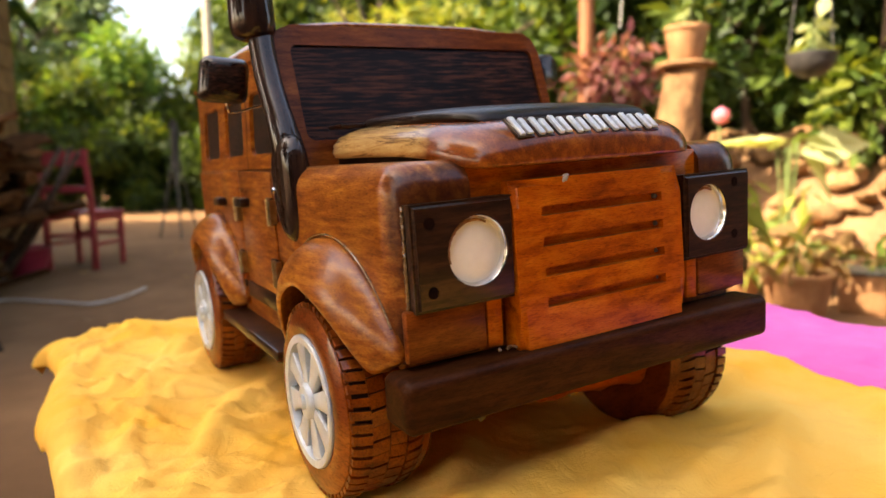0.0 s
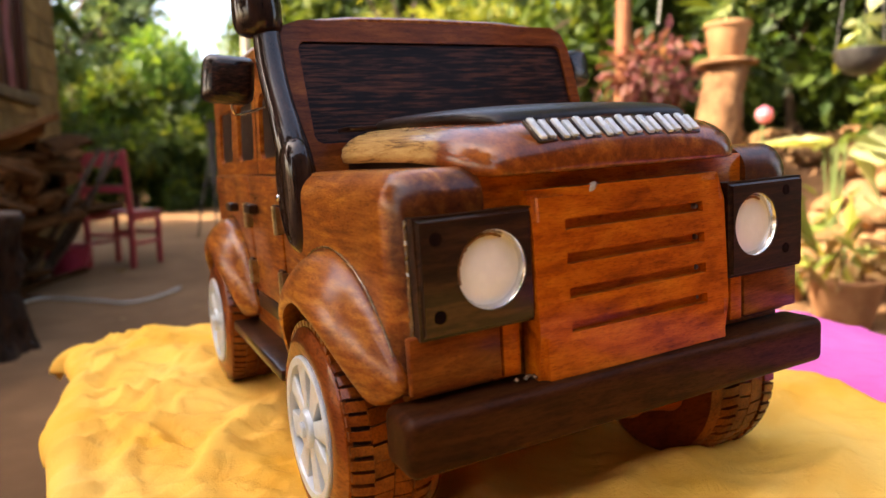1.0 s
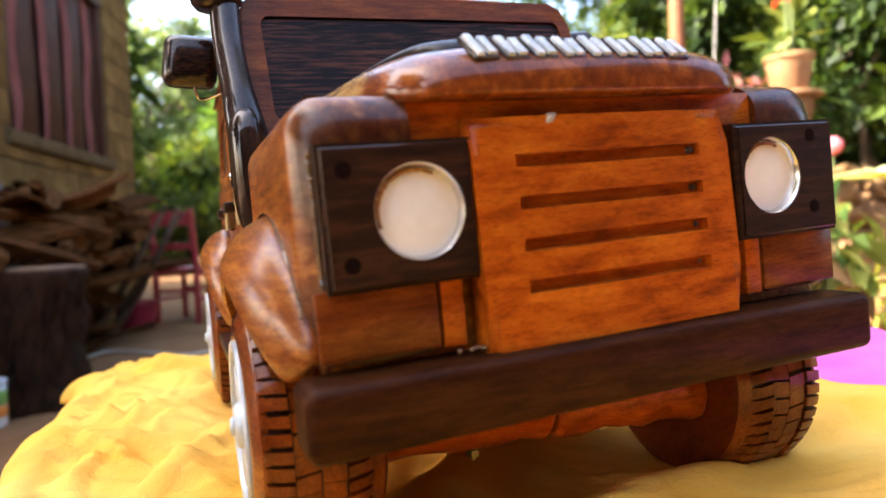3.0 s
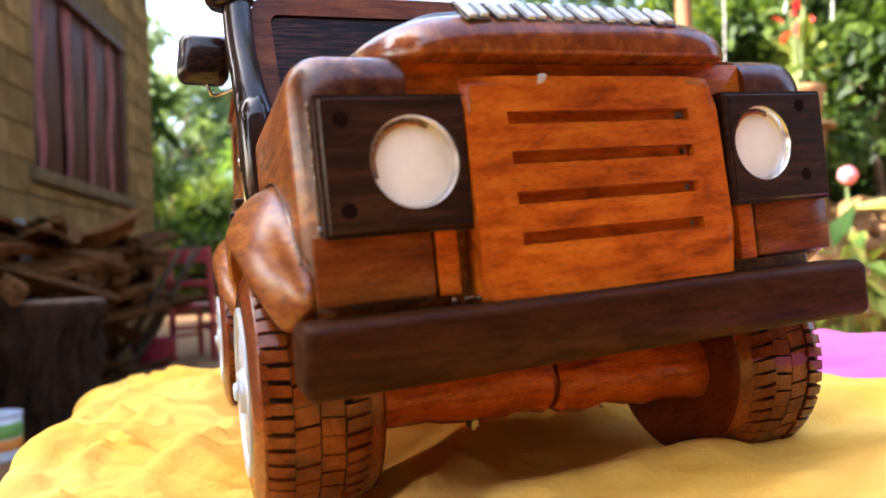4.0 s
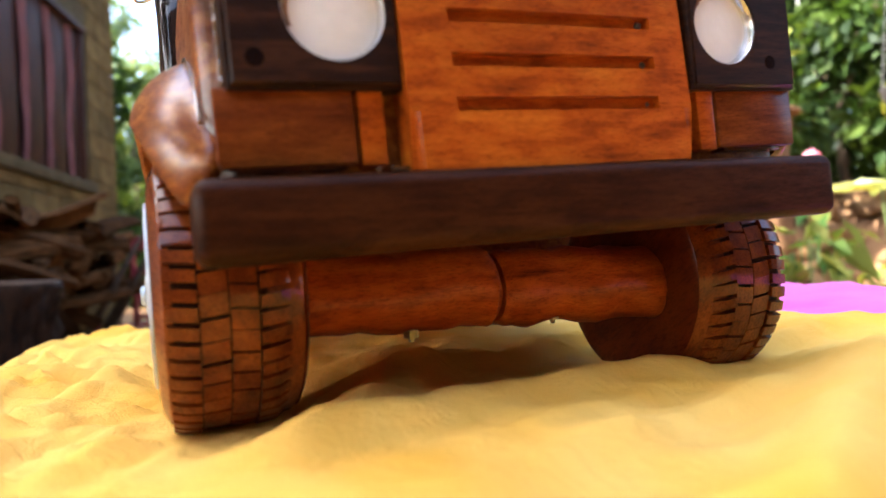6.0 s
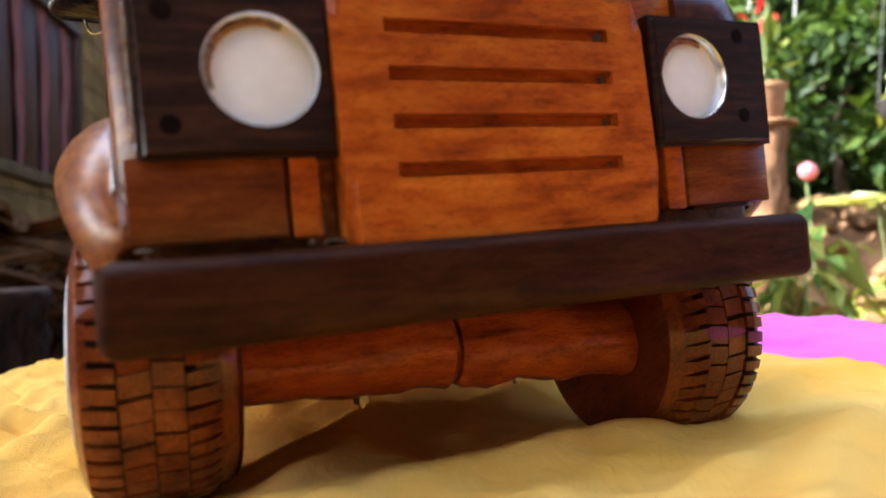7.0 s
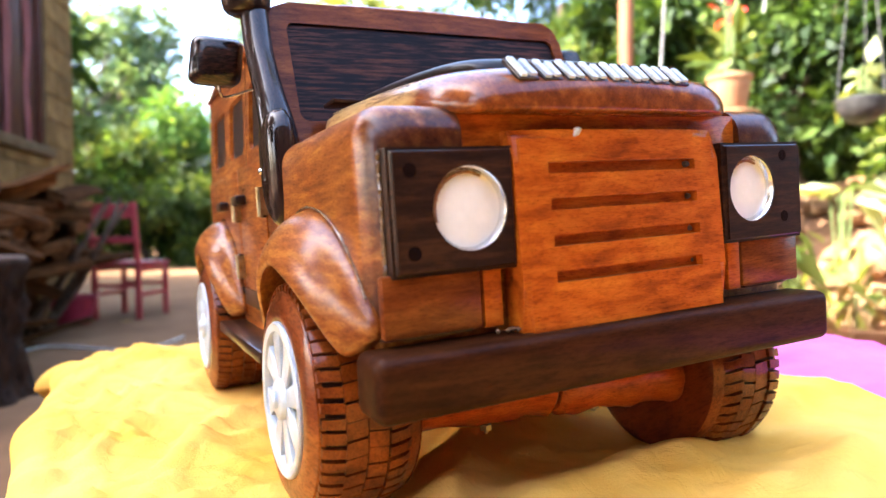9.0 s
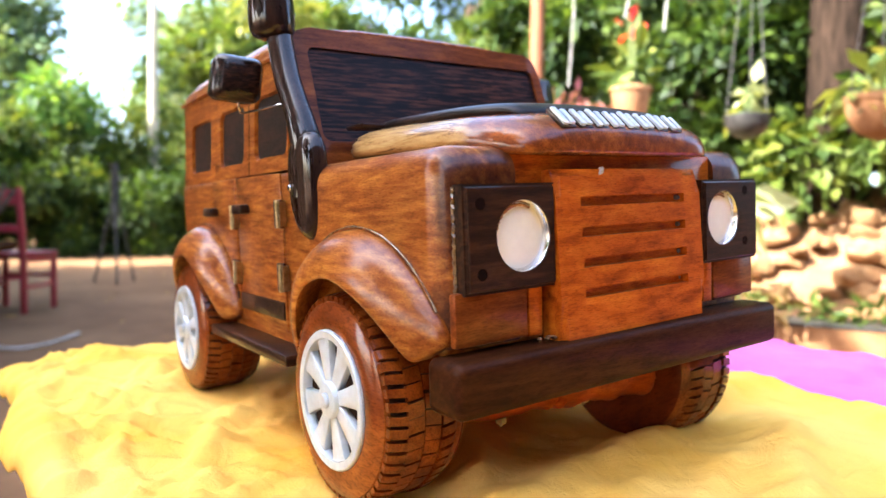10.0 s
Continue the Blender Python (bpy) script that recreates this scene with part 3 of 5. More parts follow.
def cabin():
    lean = (0.235 - 0.197) / (0.345 - 0.226)

    def glass(u, v, d):
        return Vector((u, 0.197 + (v - 0.226) * lean + d, v))
    bm = rounded_ring(-0.140, 0.140, 0.2265, 0.3435, -0.1255, 0.1255, 0.2495, 0.3295, 0.007, glass, 0.018)
    bmesh.ops.bevel(bm, geom=[e for e in bm.edges if all(abs(abs(v.co.x) - 0.140) < 1e-5 for v in e.verts)], offset=0.004, segments=3, affect="EDGES")
    for v in bm.verts:
        if v.co.z > 0.338:
            v.co.z += 0.0115 * (1 - (v.co.x / 0.14) ** 2) - 0.004 * max(0, abs(v.co.x) - 0.125) / 0.015
    for v in bm.verts:
        if v.co.x > 0.129:
            v.co.x -= 0.004
    part("windscreen_frame", bm, W_FRAME, car, "darker red-brown windscreen frame")
    pane = prism(rounded_rect(-0.127, 0.127, 0.248, 0.331, 0.007), "y", 0, 0.012)
    bmesh.ops.transform(pane, matrix=Matrix.Translation((0, 0.197 - 0.226 * lean + 0.0022, 0)) @ Matrix(((1, 0, 0, 0), (0, 1, lean, 0), (0, 0, 1, 0), (0, 0, 0, 1))), verts=pane.verts)
    part("windscreen", pane, W_PANE, car, "dark streaked ebony windscreen")
    # the sides lean in a little towards the roof
    for s in (-1, 1):
        def wall(u, v, d):
            return Vector((s * (0.1440 - (v - 0.228) * 0.060 - d), u, v))
        bm = bmesh.new()
        for y0, y1, a, b in ((0.236, 0.3330, 0.243, 0.3170), (0.3330, 0.4390, 0.349, 0.4210), (0.4390, 0.566, 0.457, 0.5310)):
            rounded_ring(y0, y1, 0.2285, 0.327, a, b, 0.2425, 0.2965, 0.008, wall, 0.012, bm)
        bmesh.ops.remove_doubles(bm, verts=bm.verts, dist=1e-5)
        bmesh.ops.bevel(bm, geom=[e for e in bm.edges if len(e.link_faces) == 2 and e.calc_face_angle(0) > 1.2 and e.verts[0].co.z < 0.3 and e.verts[1].co.z > 0.2415], offset=0.0016, segments=2, affect="EDGES")
        part("cabin_side", bm, W_BODY, car)
        gap = bmesh.new()
        A = [gap.verts.new(wall(u, v, -0.0002)) for u, v in ((0.3322, 0.2295), (0.3336, 0.2295), (0.3336, 0.3255), (0.3322, 0.3255))]
        B = [gap.verts.new(wall(u, v, 0.003)) for u, v in ((0.3322, 0.2295), (0.3336, 0.2295), (0.3336, 0.3255), (0.3322, 0.3255))]
        gap.faces.new(A)
        for i in range(4):
            gap.faces.new((A[i], A[(i + 1) % 4], B[(i + 1) % 4], B[i]))
        part("door_gap", gap, M_GROOVE, car, "dark gap between the doors")
        for a, b in ((0.242, 0.3180), (0.348, 0.4220), (0.456, 0.5320)):
            p = bmesh.new()
            loop = rounded_rect(a, b, 0.2415, 0.2975, 0.008)
            A = [p.verts.new(wall(u, v, 0.0032)) for u, v in loop]
            B = [p.verts.new(wall(u, v, 0.010)) for u, v in loop]
            p.faces.new(A)
            for i in range(len(A)):
                p.faces.new((A[i], A[(i + 1) % len(A)], B[(i + 1) % len(A)], B[i]))
            part("side_window", p, W_SIDEPANE, car, "dark ebony side window")
    part("rear_panel", box(-0.138, 0.138, 0.556, 0.5665, 0.2285, 0.327, 0.002), W_BODY, car)
    secs = []
    for y, z, w in ((0.2445, 0.3515, 0.1375), (0.2475, 0.3535, 0.1395), (0.256, 0.3555, 0.1405), (0.30, 0.3585, 0.141), (0.42, 0.360, 0.141), (0.52, 0.358, 0.1405), (0.560, 0.353, 0.139), (0.572, 0.346, 0.137), (0.575, 0.338, 0.135)):
        e = z - 0.3265
        half = [(0, z), (0.5 * w, z - 0.03 * e), (0.78 * w, z - 0.15 * e), (0.92 * w, z - 0.36 * e), (0.985 * w, z - 0.62 * e), (w, z - 0.85 * e), (w, 0.3265)]
        secs.append([(x, y, q) for x, q in half] + [(-x, y, q) for x, q in half[:0:-1]])
    part("roof", loft(secs), W_BODY, car, angle=50)
    for s in (-1, 1):
        part("roof_rail", tube(smooth_path([(s * 0.1405, 0.247, 0.3265), (s * 0.1415, 0.40, 0.3265), (s * 0.1395, 0.57, 0.3265)]), 0.0022, 8), W_BODY, car)


cabin()


def doors():
    for s in (-1, 1):
        X0, X1 = sorted((s * 0.1465, s * 0.1488))
        part("front_door", prism([(0.246, 0.090), (0.246, 0.2265), (0.359, 0.2275), (0.359, 0.090)], "x", X0, X1, 0.0012), W_BODY, car)
        pts = [(0.3625, 0.090), (0.3625, 0.2275), (0.437, 0.228), (0.437, 0.164), (0.413, 0.146), (0.392, 0.118), (0.385, 0.090)]
        part("rear_door", prism(pts, "x", X0, X1, 0.0012), W_BODY, car)
        Y0, Y1 = sorted((s * 0.1485, s * 0.1505))
        part("door_trim", box(Y0, Y1, 0.248, 0.357, 0.101, 0.1165, 0.0006), W_DARK, car, "dark inlaid strip along the door")
        part("door_trim", box(Y0, Y1, 0.3645, 0.386, 0.101, 0.1165, 0.0006), W_DARK, car, "dark inlaid strip along the door")
        for y, z in ((0.432, 0.1955), (0.336, 0.1975)):
            h = part("door_handle", box(*sorted((s * 0.149, s * 0.158)), y - 0.014, y + 0.014, z - 0.0045, z + 0.0045, 0.002), W_DARK, car, "dark wooden door handle")
        for y, z in ((0.2425, 0.192), (0.2425, 0.1385), (0.3615, 0.190), (0.3615, 0.136)):
            part("hinge_block", box(*sorted((s * 0.1487, s * 0.1527)), y - 0.001, y + 0.011, z - 0.012, z + 0.012, 0.001), W_DARK, car, "dark hinge block")
            hb = tube([(s * 0.1545, y - 0.0035, z - 0.0115), (s * 0.1545, y - 0.0035, z + 0.0115)], 0.0021, 10)
            box(*sorted((s * 0.149, s * 0.1545)), y - 0.008, y - 0.0035, z - 0.0105, z + 0.0105, 0, 1, hb)
            for dz in (-0.004, 0.004):
                add(hb, lathe([(0.0027, z + dz - 0.0004), (0.0027, z + dz + 0.0004)], "z", 10, (s * 0.1545, y - 0.0035, 0)))
            part("hinge", hb, M_BRASS, car, "small tarnished brass hinge")
        part("running_board", box(*sorted((s * 0.143, s * 0.171)), 0.196, 0.392, 0.0720, 0.0815, 0.002), W_DARK, car, "dark wooden running board")


doors()


def flares():
    for s in (-1, 1):
        for hub, a0, a1 in ((HUB_F, 25, 176), (HUB_R, 12, 172)):
            secs = []
            n = 26
            for i in range(n + 1):
                f = i / n
                a = radians(180 - (a0 + (a1 - a0) * f))
                k = min(1.0, (math.sin(math.pi * min(1, max(0, f))) + 0.12) ** 0.45)
                # the flare is fullest over the front half
                bulge = k * (1.0 - 0.22 * f)
                lip = 0.082
                prof = [(0.1455, 0.1145 + 0.002 * k), (0.1455 + 0.013 * bulge, 0.1135), (0.1455 + 0.024 * bulge, 0.1075), (0.1455 + 0.032 * bulge, 0.099), (0.1455 + 0.0365 * bulge, 0.090), (0.1455 + 0.0370 * bulge, lip + 0.003),
                        (0.1455 + 0.0350 * bulge, lip), (0.1455 + 0.029 * bulge, lip + 0.0015), (0.1455 + 0.012 * bulge, 0.092), (0.1455, 0.094)]
                secs.append([(s * x, hub + r * math.cos(a), HUB_Z + r * math.sin(a)) for x, r in prof])
            soften(part("fender_flare", loft(secs), W_BODY, car, "bulging varnished fender flare", angle=75), 1)
            # thin bead of glue where the flare meets the body
            bead = [(s * (0.1530 if hub == HUB_F else 0.1480), hub + 0.1155 * math.cos(radians(q)), HUB_Z + 0.1155 * math.sin(radians(q))) for q in range(180 - a1 + 8, 180 - a0 - 9, 6)]
            part("glue_bead", tube(bead, [0.0007 + 0.0003 * math.sin(k * 2.1) for k in range(len(bead))], 6), M_GLUE, car, "pale dried glue line")


flares()


def front():
    # grille: one board with four cut slots
    xs = (-0.0755, -0.054, 0.0515, 0.0705)
    zs = [0.1090]
    for c in (0.1365, 0.1555, 0.1745, 0.1935):
        zs += [c - 0.0030, c + 0.0030]
    zs += [0.2135]
    bm = bmesh.new()
    grid = [[bm.verts.new((x, -0.006 + (z - 0.1090) * 0.05, z)) for x in xs] for z in zs]
    slots = []
    for j in range(len(zs) - 1):
        for i in range(3):
            f = bm.faces.new((grid[j][i], grid[j][i + 1], grid[j + 1][i + 1], grid[j + 1][i]))
            if i == 1 and j % 2:
                slots.append(f)
    ex = bmesh.ops.extrude_discrete_faces(bm, faces=slots)
    for f in ex["faces"]:
        bmesh.ops.translate(bm, vec=(0, 0.0048, 0), verts=f.verts)
    rim = [e for e in bm.edges if e.is_boundary]
    ex = bmesh.ops.extrude_edge_only(bm, edges=rim)
    for v in [g for g in ex["geom"] if isinstance(g, bmesh.types.BMVert)]:
        v.co.y = 0.012
    outer = [e for e in bm.edges if not e.is_boundary and all(abs(v.co.y - (-0.006 + (v.co.z - 0.1090) * 0.05)) < 1e-6 for v in e.verts)
             and (all(v.co.x < -0.0754 for v in e.verts) or all(v.co.x > 0.0704 for v in e.verts) or all(abs(v.co.z - 0.2135) < 1e-6 for v in e.verts))]
    bmesh.ops.bevel(bm, geom=outer, offset=0.0045, segments=3, affect="EDGES")
    part("grille", bm, W_GRILLE, car, "orange-brown grille board with four cut slots", angle=25)
    chip = lathe([(0.0002, -0.0012), (0.0022, -0.0008), (0.0032, 0.0004), (0.0026, 0.0016)], "y", 9, (-0.0335, -0.0004, 0.2120))
    for v in chip.verts:
        v.co.x += 0.6 * (v.co.z - 0.2120) + 0.0006 * math.sin(v.co.z * 4000)
    part("varnish_drop", chip, M_DROP, car, "pale dried varnish drop on the grille edge")
    for i, c in enumerate((0.1365, 0.1555, 0.1745, 0.1935)):
        part("slot_screw", lathe([(0.0001, -0.0012), (0.0012, -0.0012), (0.0017, 0.0), (0.0017, 0.003)], "y", 12, (0.048, 0.0012, c)), M_SCREW, car, "small steel screw in a slot")
    for s in (-1, 1):
        x0, x1 = (-0.1437, -0.0745) if s < 0 else (0.0770, 0.1492)
        cx, cz, r = (-0.1010, 0.1752, 0.0210) if s < 0 else (0.1018, 0.1768, 0.0206)
        bm = rounded_ring(x0, x1, 0.1438, 0.2056, cx - r, cx + r, cz - r, cz + r, r - 1e-5, lambda u, v, d: Vector((u, -0.0015 + d, v)), 0.0115)
        bmesh.ops.remove_doubles(bm, verts=bm.verts, dist=2e-5)
        es = [e for e in bm.edges if len(e.link_faces) == 2 and all(abs(v.co.y + 0.0015) < 1e-6 for v in e.verts) and
              (all(abs(v.co.x - x0) < 1e-6 for v in e.verts) or all(abs(v.co.x - x1) < 1e-6 for v in e.verts) or all(abs(v.co.z - 0.1438) < 1e-6 for v in e.verts) or all(abs(v.co.z - 0.2056) < 1e-6 for v in e.verts))]
        bmesh.ops.bevel(bm, geom=es, offset=0.0024, segments=3, affect="EDGES")
        plate = part("headlamp_plate", bm, W_DARK, car, "dark wooden headlamp plate")
        part("lamp_rim", lathe([(r - 0.0002, -0.0005), (r - 0.0002, 0.010), (r - 0.0022, 0.010), (r - 0.0015, 0.0015)], "y", 40, (cx, 0, cz), True), M_CHROME, plate, "silvery lamp rim")
        part("lamp_lens", lathe([(0.00005, 0.0026), (0.009, 0.0027), (0.0155, 0.0032), (r - 0.0014, 0.0042), (r - 0.001, 0.009)], "y", 40, (cx, 0, cz)), M_LENS, plate, "pale glossy lamp disc")
        arc_pts = [(cx + (r - 0.0030) * math.cos(radians(a)), 0.0032 + 0.0003 * math.sin(a * 0.3), cz + (r - 0.0030) * math.sin(radians(a))) for a in range(62, 206, 6)]
        part("rust_edge", tube(arc_pts, [0.0007 + 0.0007 * abs(math.sin(k * 1.7 + cx * 50)) * math.sin(math.pi * (k + 0.5) / len(arc_pts)) for k in range(len(arc_pts))], 6), M_RUST, plate, "rusty brown stain round the lamp disc")
        bead = [(s * (0.1445 if s < 0 else 0.1492), 0.0085 + 0.0006 * math.sin(k * 2.3), 0.1445 + k * 0.0020) for k in range(31)]
        part("varnish_run", tube(bead, [0.0008 + 0.0005 * abs(math.sin(k * 1.9)) for k in range(31)], 6), M_GLUE, plate, "dried varnish along the plate edge")
        for z in (0.1945, 0.1553):
            # flat disc on the plate; the hole's shade is only its colour
            part("screw_hole", lathe([(0.0002, -0.00165), (0.0035, -0.00165), (0.0036, -0.0012)], "y", 18, (-0.133 if s < 0 else 0.1305, 0, z if s < 0 else z + 0.0025)), M_HOLE, plate, "flat dark disc, painted shade of a countersunk hole")
    bm = box(-0.1600, 0.1570, -0.0130, 0.0195, 0.0805, 0.1120, 0.0060, 5)
    bmesh.ops.rotate(bm, cent=(0.02, 0, 0.098), matrix=Matrix.Rotation(radians(-0.9), 3, "Y"), verts=bm.verts)
    part("bumper", bm, W_BUMPER, car, "thick dark wooden bumper beam")
    bm = bmesh.new()
    rng = random.Random(5)
    for i in range(7):
        add(bm, lathe([(0.0003, 0.0), (0.0012, 0.0006), (0.0018, 0.0016), (0.0006, 0.0026)], "z", 7, (-0.089 + rng.random() * 0.013, 0.0 + rng.random() * 0.004, 0.1112)))
    part("glue_lump", bm, M_GLUE, car, "dried lumps of glue on the bumper")


front()


def snorkel():
    shape = [(0.164, 0.248), (0.163, 0.215), (0.164, 0.182), (0.172, 0.170), (0.183, 0.169), (0.196, 0.177), (0.205, 0.196), (0.208, 0.224), (0.205, 0.245), (0.195, 0.256), (0.178, 0.256)]
    cy, cz = 0.187, 0.214
    low = loft([[(-SIDE - d, cy + (y - cy) * k, cz + (z - cz) * k) for y, z in shape] for d, k in ((-0.008, 1.0), (0.002, 1.0), (0.0085, 0.93), (0.0120, 0.80), (0.0135, 0.55))])
    base = soften(part("snorkel", low, W_BLACK, car, "black lacquered snorkel on the wing", angle=180))
    path = smooth_path([(-0.146, 0.189, 0.205), (-0.1470, 0.188, 0.236), (-0.1495, 0.194, 0.262), (-0.1505, 0.214, 0.300), (-0.1495, 0.227, 0.333), (-0.150, 0.232, 0.352)], 6)
    n = len(path)
    part("snorkel_pipe", tube(path, [0.0160 - 0.0052 * min(1, i / n * 2.2) for i in range(n)], 16, 0.95), W_BLACK, base, "", angle=60)
    part("snorkel_head", lathe([(0.010, 0.332), (0.0150, 0.334), (0.0172, 0.337), (0.0183, 0.343), (0.0184, 0.352), (0.0178, 0.361), (0.0172, 0.369), (0.0162, 0.376), (0.0140, 0.383), (0.0098, 0.3872), (0.005, 0.3885), (0.0005, 0.389)], "z", 32, (-0.154, 0.230, 0)), W_BLACK, base, "", angle=180)
    part("snorkel_screw", lathe([(0.0003, -0.0145), (0.0022, -0.0143), (0.0027, -0.013), (0.0027, -0.006)], "x", 12, (-SIDE, 0.1975, 0.212)), M_CHROME, base, "small steel screw")


snorkel()


def mirrors():
    for s, cx, cy, cz in ((-1, -0.1745, 0.263, 0.3045), (1, 0.166, 0.262, 0.312)):
        secs = []
        for d, k in ((-0.0135, 0.70), (-0.0128, 0.75), (-0.0050, 0.98), (-0.0030, 1.0), (0.008, 0.97), (0.0105, 0.8)):
            secs.append([(cx + (u * 0.0190 - s * v * 0.0030) * k, cy + d + 0.004 * s * u, cz + (v * 0.0185 + s * u * 0.0026) * k) for u, v in rounded_rect(-1, 1, -1, 1, 0.38)])
        mir = part("mirror", loft(secs), W_MIRROR, car, "dark rounded wooden wing mirror", angle=50)
        wire = smooth_path([(cx + s * -0.001, cy, cz - 0.014), (cx + s * -0.002, cy + 0.002, cz - 0.024), (s * (abs(cx) - 0.008), cy + 0.004, cz - 0.0265), (s * 0.140, 0.252, cz - 0.020), (s * 0.134, 0.254, cz - 0.020)], 5)
        part("mirror_wire", tube(wire, 0.0011, 8), M_CHROME, mir, "thin bent steel wire")


mirrors()


def wheels():
    W = 0.064
    base_prof = [(0.0455, -W + 0.004), (0.0465, -W + 0.001), (0.0515, -W), (0.0575, -W + 0.001), (0.0640, -W + 0.0045), (0.0657, -W + 0.0095), (0.0660, -W + 0.018), (0.0660, -0.018), (0.0662, -0.0080), (0.0655, -0.0010), (0.0625, 0.0030), (0.056, 0.0045), (0.03, 0.0045), (0.03, -0.006), (0.0445, -0.01), (0.0445, -W + 0.010)]
    tyre_me = finish(lathe(base_prof, "x", 56, (0, 0, 0), True), "wheel", W_TYRE, True, 40)
    # carved lugs: four staggered rows, the outer two wrapped over the shoulder
    bm = bmesh.new()
    rows = [((-W + 0.0055, 0.0640), (-W + 0.0105, 0.0657), (-W + 0.0185, 0.0662), 0.0),
            ((-W + 0.0192, 0.0662), (-W + 0.0255, 0.0664), (-W + 0.0316, 0.0664), 0.5),
            ((-W + 0.0323, 0.0664), (-W + 0.0385, 0.0664), (-W + 0.0446, 0.0662), 0.15),
            ((-W + 0.0453, 0.0662), (-W + 0.0545, 0.0655), (-W + 0.0605, 0.0615), 0.62)]
    rng = random.Random(3)
    for (p0, p1, p2, off) in rows:
        shoulder = off in (0.0, 0.62)
        count = 54 if shoulder else 42
        for i in range(count):
            c = 360 * (i + off + rng.uniform(-0.06, 0.06)) / count
            hw = 360 / count * 0.5 - (rng.uniform(0.80, 1.15) if shoulder else rng.uniform(0.40, 0.62))
            up = 0.0038 if shoulder else 0.0024
            ring_o, ring_i = [], []
            for ang in (c - hw, c, c + hw):
                for x, r in (p0, p1, p2):
                    skew = (x + W * 0.5) * 90 * (1 if off in (0.0, 0.15) else -1)
                    a = radians(ang + skew)
                    ring_o.append(bm.verts.new((x, (r + up) * math.cos(a), (r + up) * math.sin(a))))
                    ring_i.append(bm.verts.new((x, (r - 0.0008) * math.cos(a), (r - 0.0008) * math.sin(a))))
            for a in range(2):
                for b in range(2):
                    q = [a * 3 + b, a * 3 + b + 1, (a + 1) * 3 + b + 1, (a + 1) * 3 + b]
                    bm.faces.new([ring_o[k] for k in q])
            edge = [0, 1, 2, 5, 8, 7, 6, 3]
            for k in range(8):
                u, v = edge[k], edge[(k + 1) % 8]
                bm.faces.new((ring_o[u], ring_i[u], ring_i[v], ring_o[v]))
    tread_me = finish(bm, "tread", W_TREAD, True, 30)
    # dark band under the lugs paints the shade of the grooves
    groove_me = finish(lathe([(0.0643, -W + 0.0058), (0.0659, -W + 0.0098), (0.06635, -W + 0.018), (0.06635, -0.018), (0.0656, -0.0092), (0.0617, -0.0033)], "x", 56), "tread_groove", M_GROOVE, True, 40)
    rim = lathe([(0.0462, -W + 0.006), (0.0462, -W - 0.0004), (0.0452, -W - 0.0016), (0.0405, -W - 0.0010), (0.0390, -W + 0.003), (0.0390, -W + 0.008)], "x", 48, (0, 0, 0), True)
    for i in range(8):
        pts = [(0.0070, -0.0042), (0.0070, 0.0042), (0.022, 0.0060), (0.034, 0.0078), (0.0415, 0.0104), (0.0415, -0.0104), (0.034, -0.0078), (0.022, -0.0060)]
        sp = prism(pts, "x", -W + 0.0075, -W + 0.0005, 0.0012)
        bmesh.ops.rotate(sp, verts=sp.verts, cent=(0, 0, 0), matrix=Matrix.Rotation(radians(45 * i + 22.5), 3, "X"))
        add(rim, sp)
    rim_me = finish(rim, "rim", M_SILVER, True, 35)
    # dark disc paints the shade behind the spokes
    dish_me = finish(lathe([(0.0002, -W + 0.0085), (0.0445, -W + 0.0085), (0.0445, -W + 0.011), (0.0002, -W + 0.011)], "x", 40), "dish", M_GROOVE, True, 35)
    # added disc that paints the wheel's inner face in shade
    inner_me = finish(lathe([(0.0195, 0.0046), (0.0195, 0.0056), (0.0540, 0.0056), (0.0600, 0.0050), (0.0635, 0.0034), (0.0620, 0.0020)], "x", 48), "inner_face", W_INNER, True, 40)
    cap_me = finish(lathe([(0.0002, -W - 0.0058), (0.0040, -W - 0.0058), (0.0050, -W - 0.0048), (0.0052, -W - 0.0028), (0.0085, -W - 0.0034), (0.0112, -W - 0.0026), (0.0125, -W - 0.0008), (0.0128, -W + 0.007)], "x", 28), "hub_cap", M_SILVER, True, 35)
    for nm, s, y, turn, yaw in (("wheel", -1, HUB_F, 8, 0), ("wheel", 1, HUB_F, 31, 180), ("wheel", -1, HUB_R, 50, 0), ("wheel", 1, HUB_R, 12, 180)):
        m = pose(s * (0.1160 if s < 0 else 0.1145), y, HUB_Z + (0.001 if s < 0 else -0.015), 0, 0, yaw) @ pose(0, 0, 0, turn, 0, 0) @ Matrix.Diagonal((0.94 if s < 0 else 1.03, 1.0 if s < 0 else 1.05, 1.0 if s < 0 else 1.05, 1))
        w = new("wheel", tyre_me)
        w.parent = car
        w.matrix_basis = m
        w["label"] = "wooden wheel with carved tread and silver rim"
        for pn, me, lab in (("tread", tread_me, "carved wooden tread lugs"), ("tread_groove", groove_me, "dark band between the lugs, groove shade in its colour"), ("dish", dish_me, "dark disc behind the spokes, recess shade in its colour"), ("inner_face", inner_me, "disc on the wheel's inner face, shade put into its dark red"), ("rim", rim_me, "silver-painted eight-spoke rim"), ("hub_cap", cap_me, "silver hub cap")):
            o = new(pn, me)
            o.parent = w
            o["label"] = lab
    for y in (HUB_F, HUB_R):
        for a, b, r in ((-0.116, -0.001, 0.0215), (0.001, 0.116, 0.0225)):
            ax = lathe([(r - 0.003, a), (r, a + 0.004)] + [(r, a + (b - a) * k / 12) for k in range(1, 12)] + [(r, b - 0.004), (r - 0.003, b)], "x", 28)
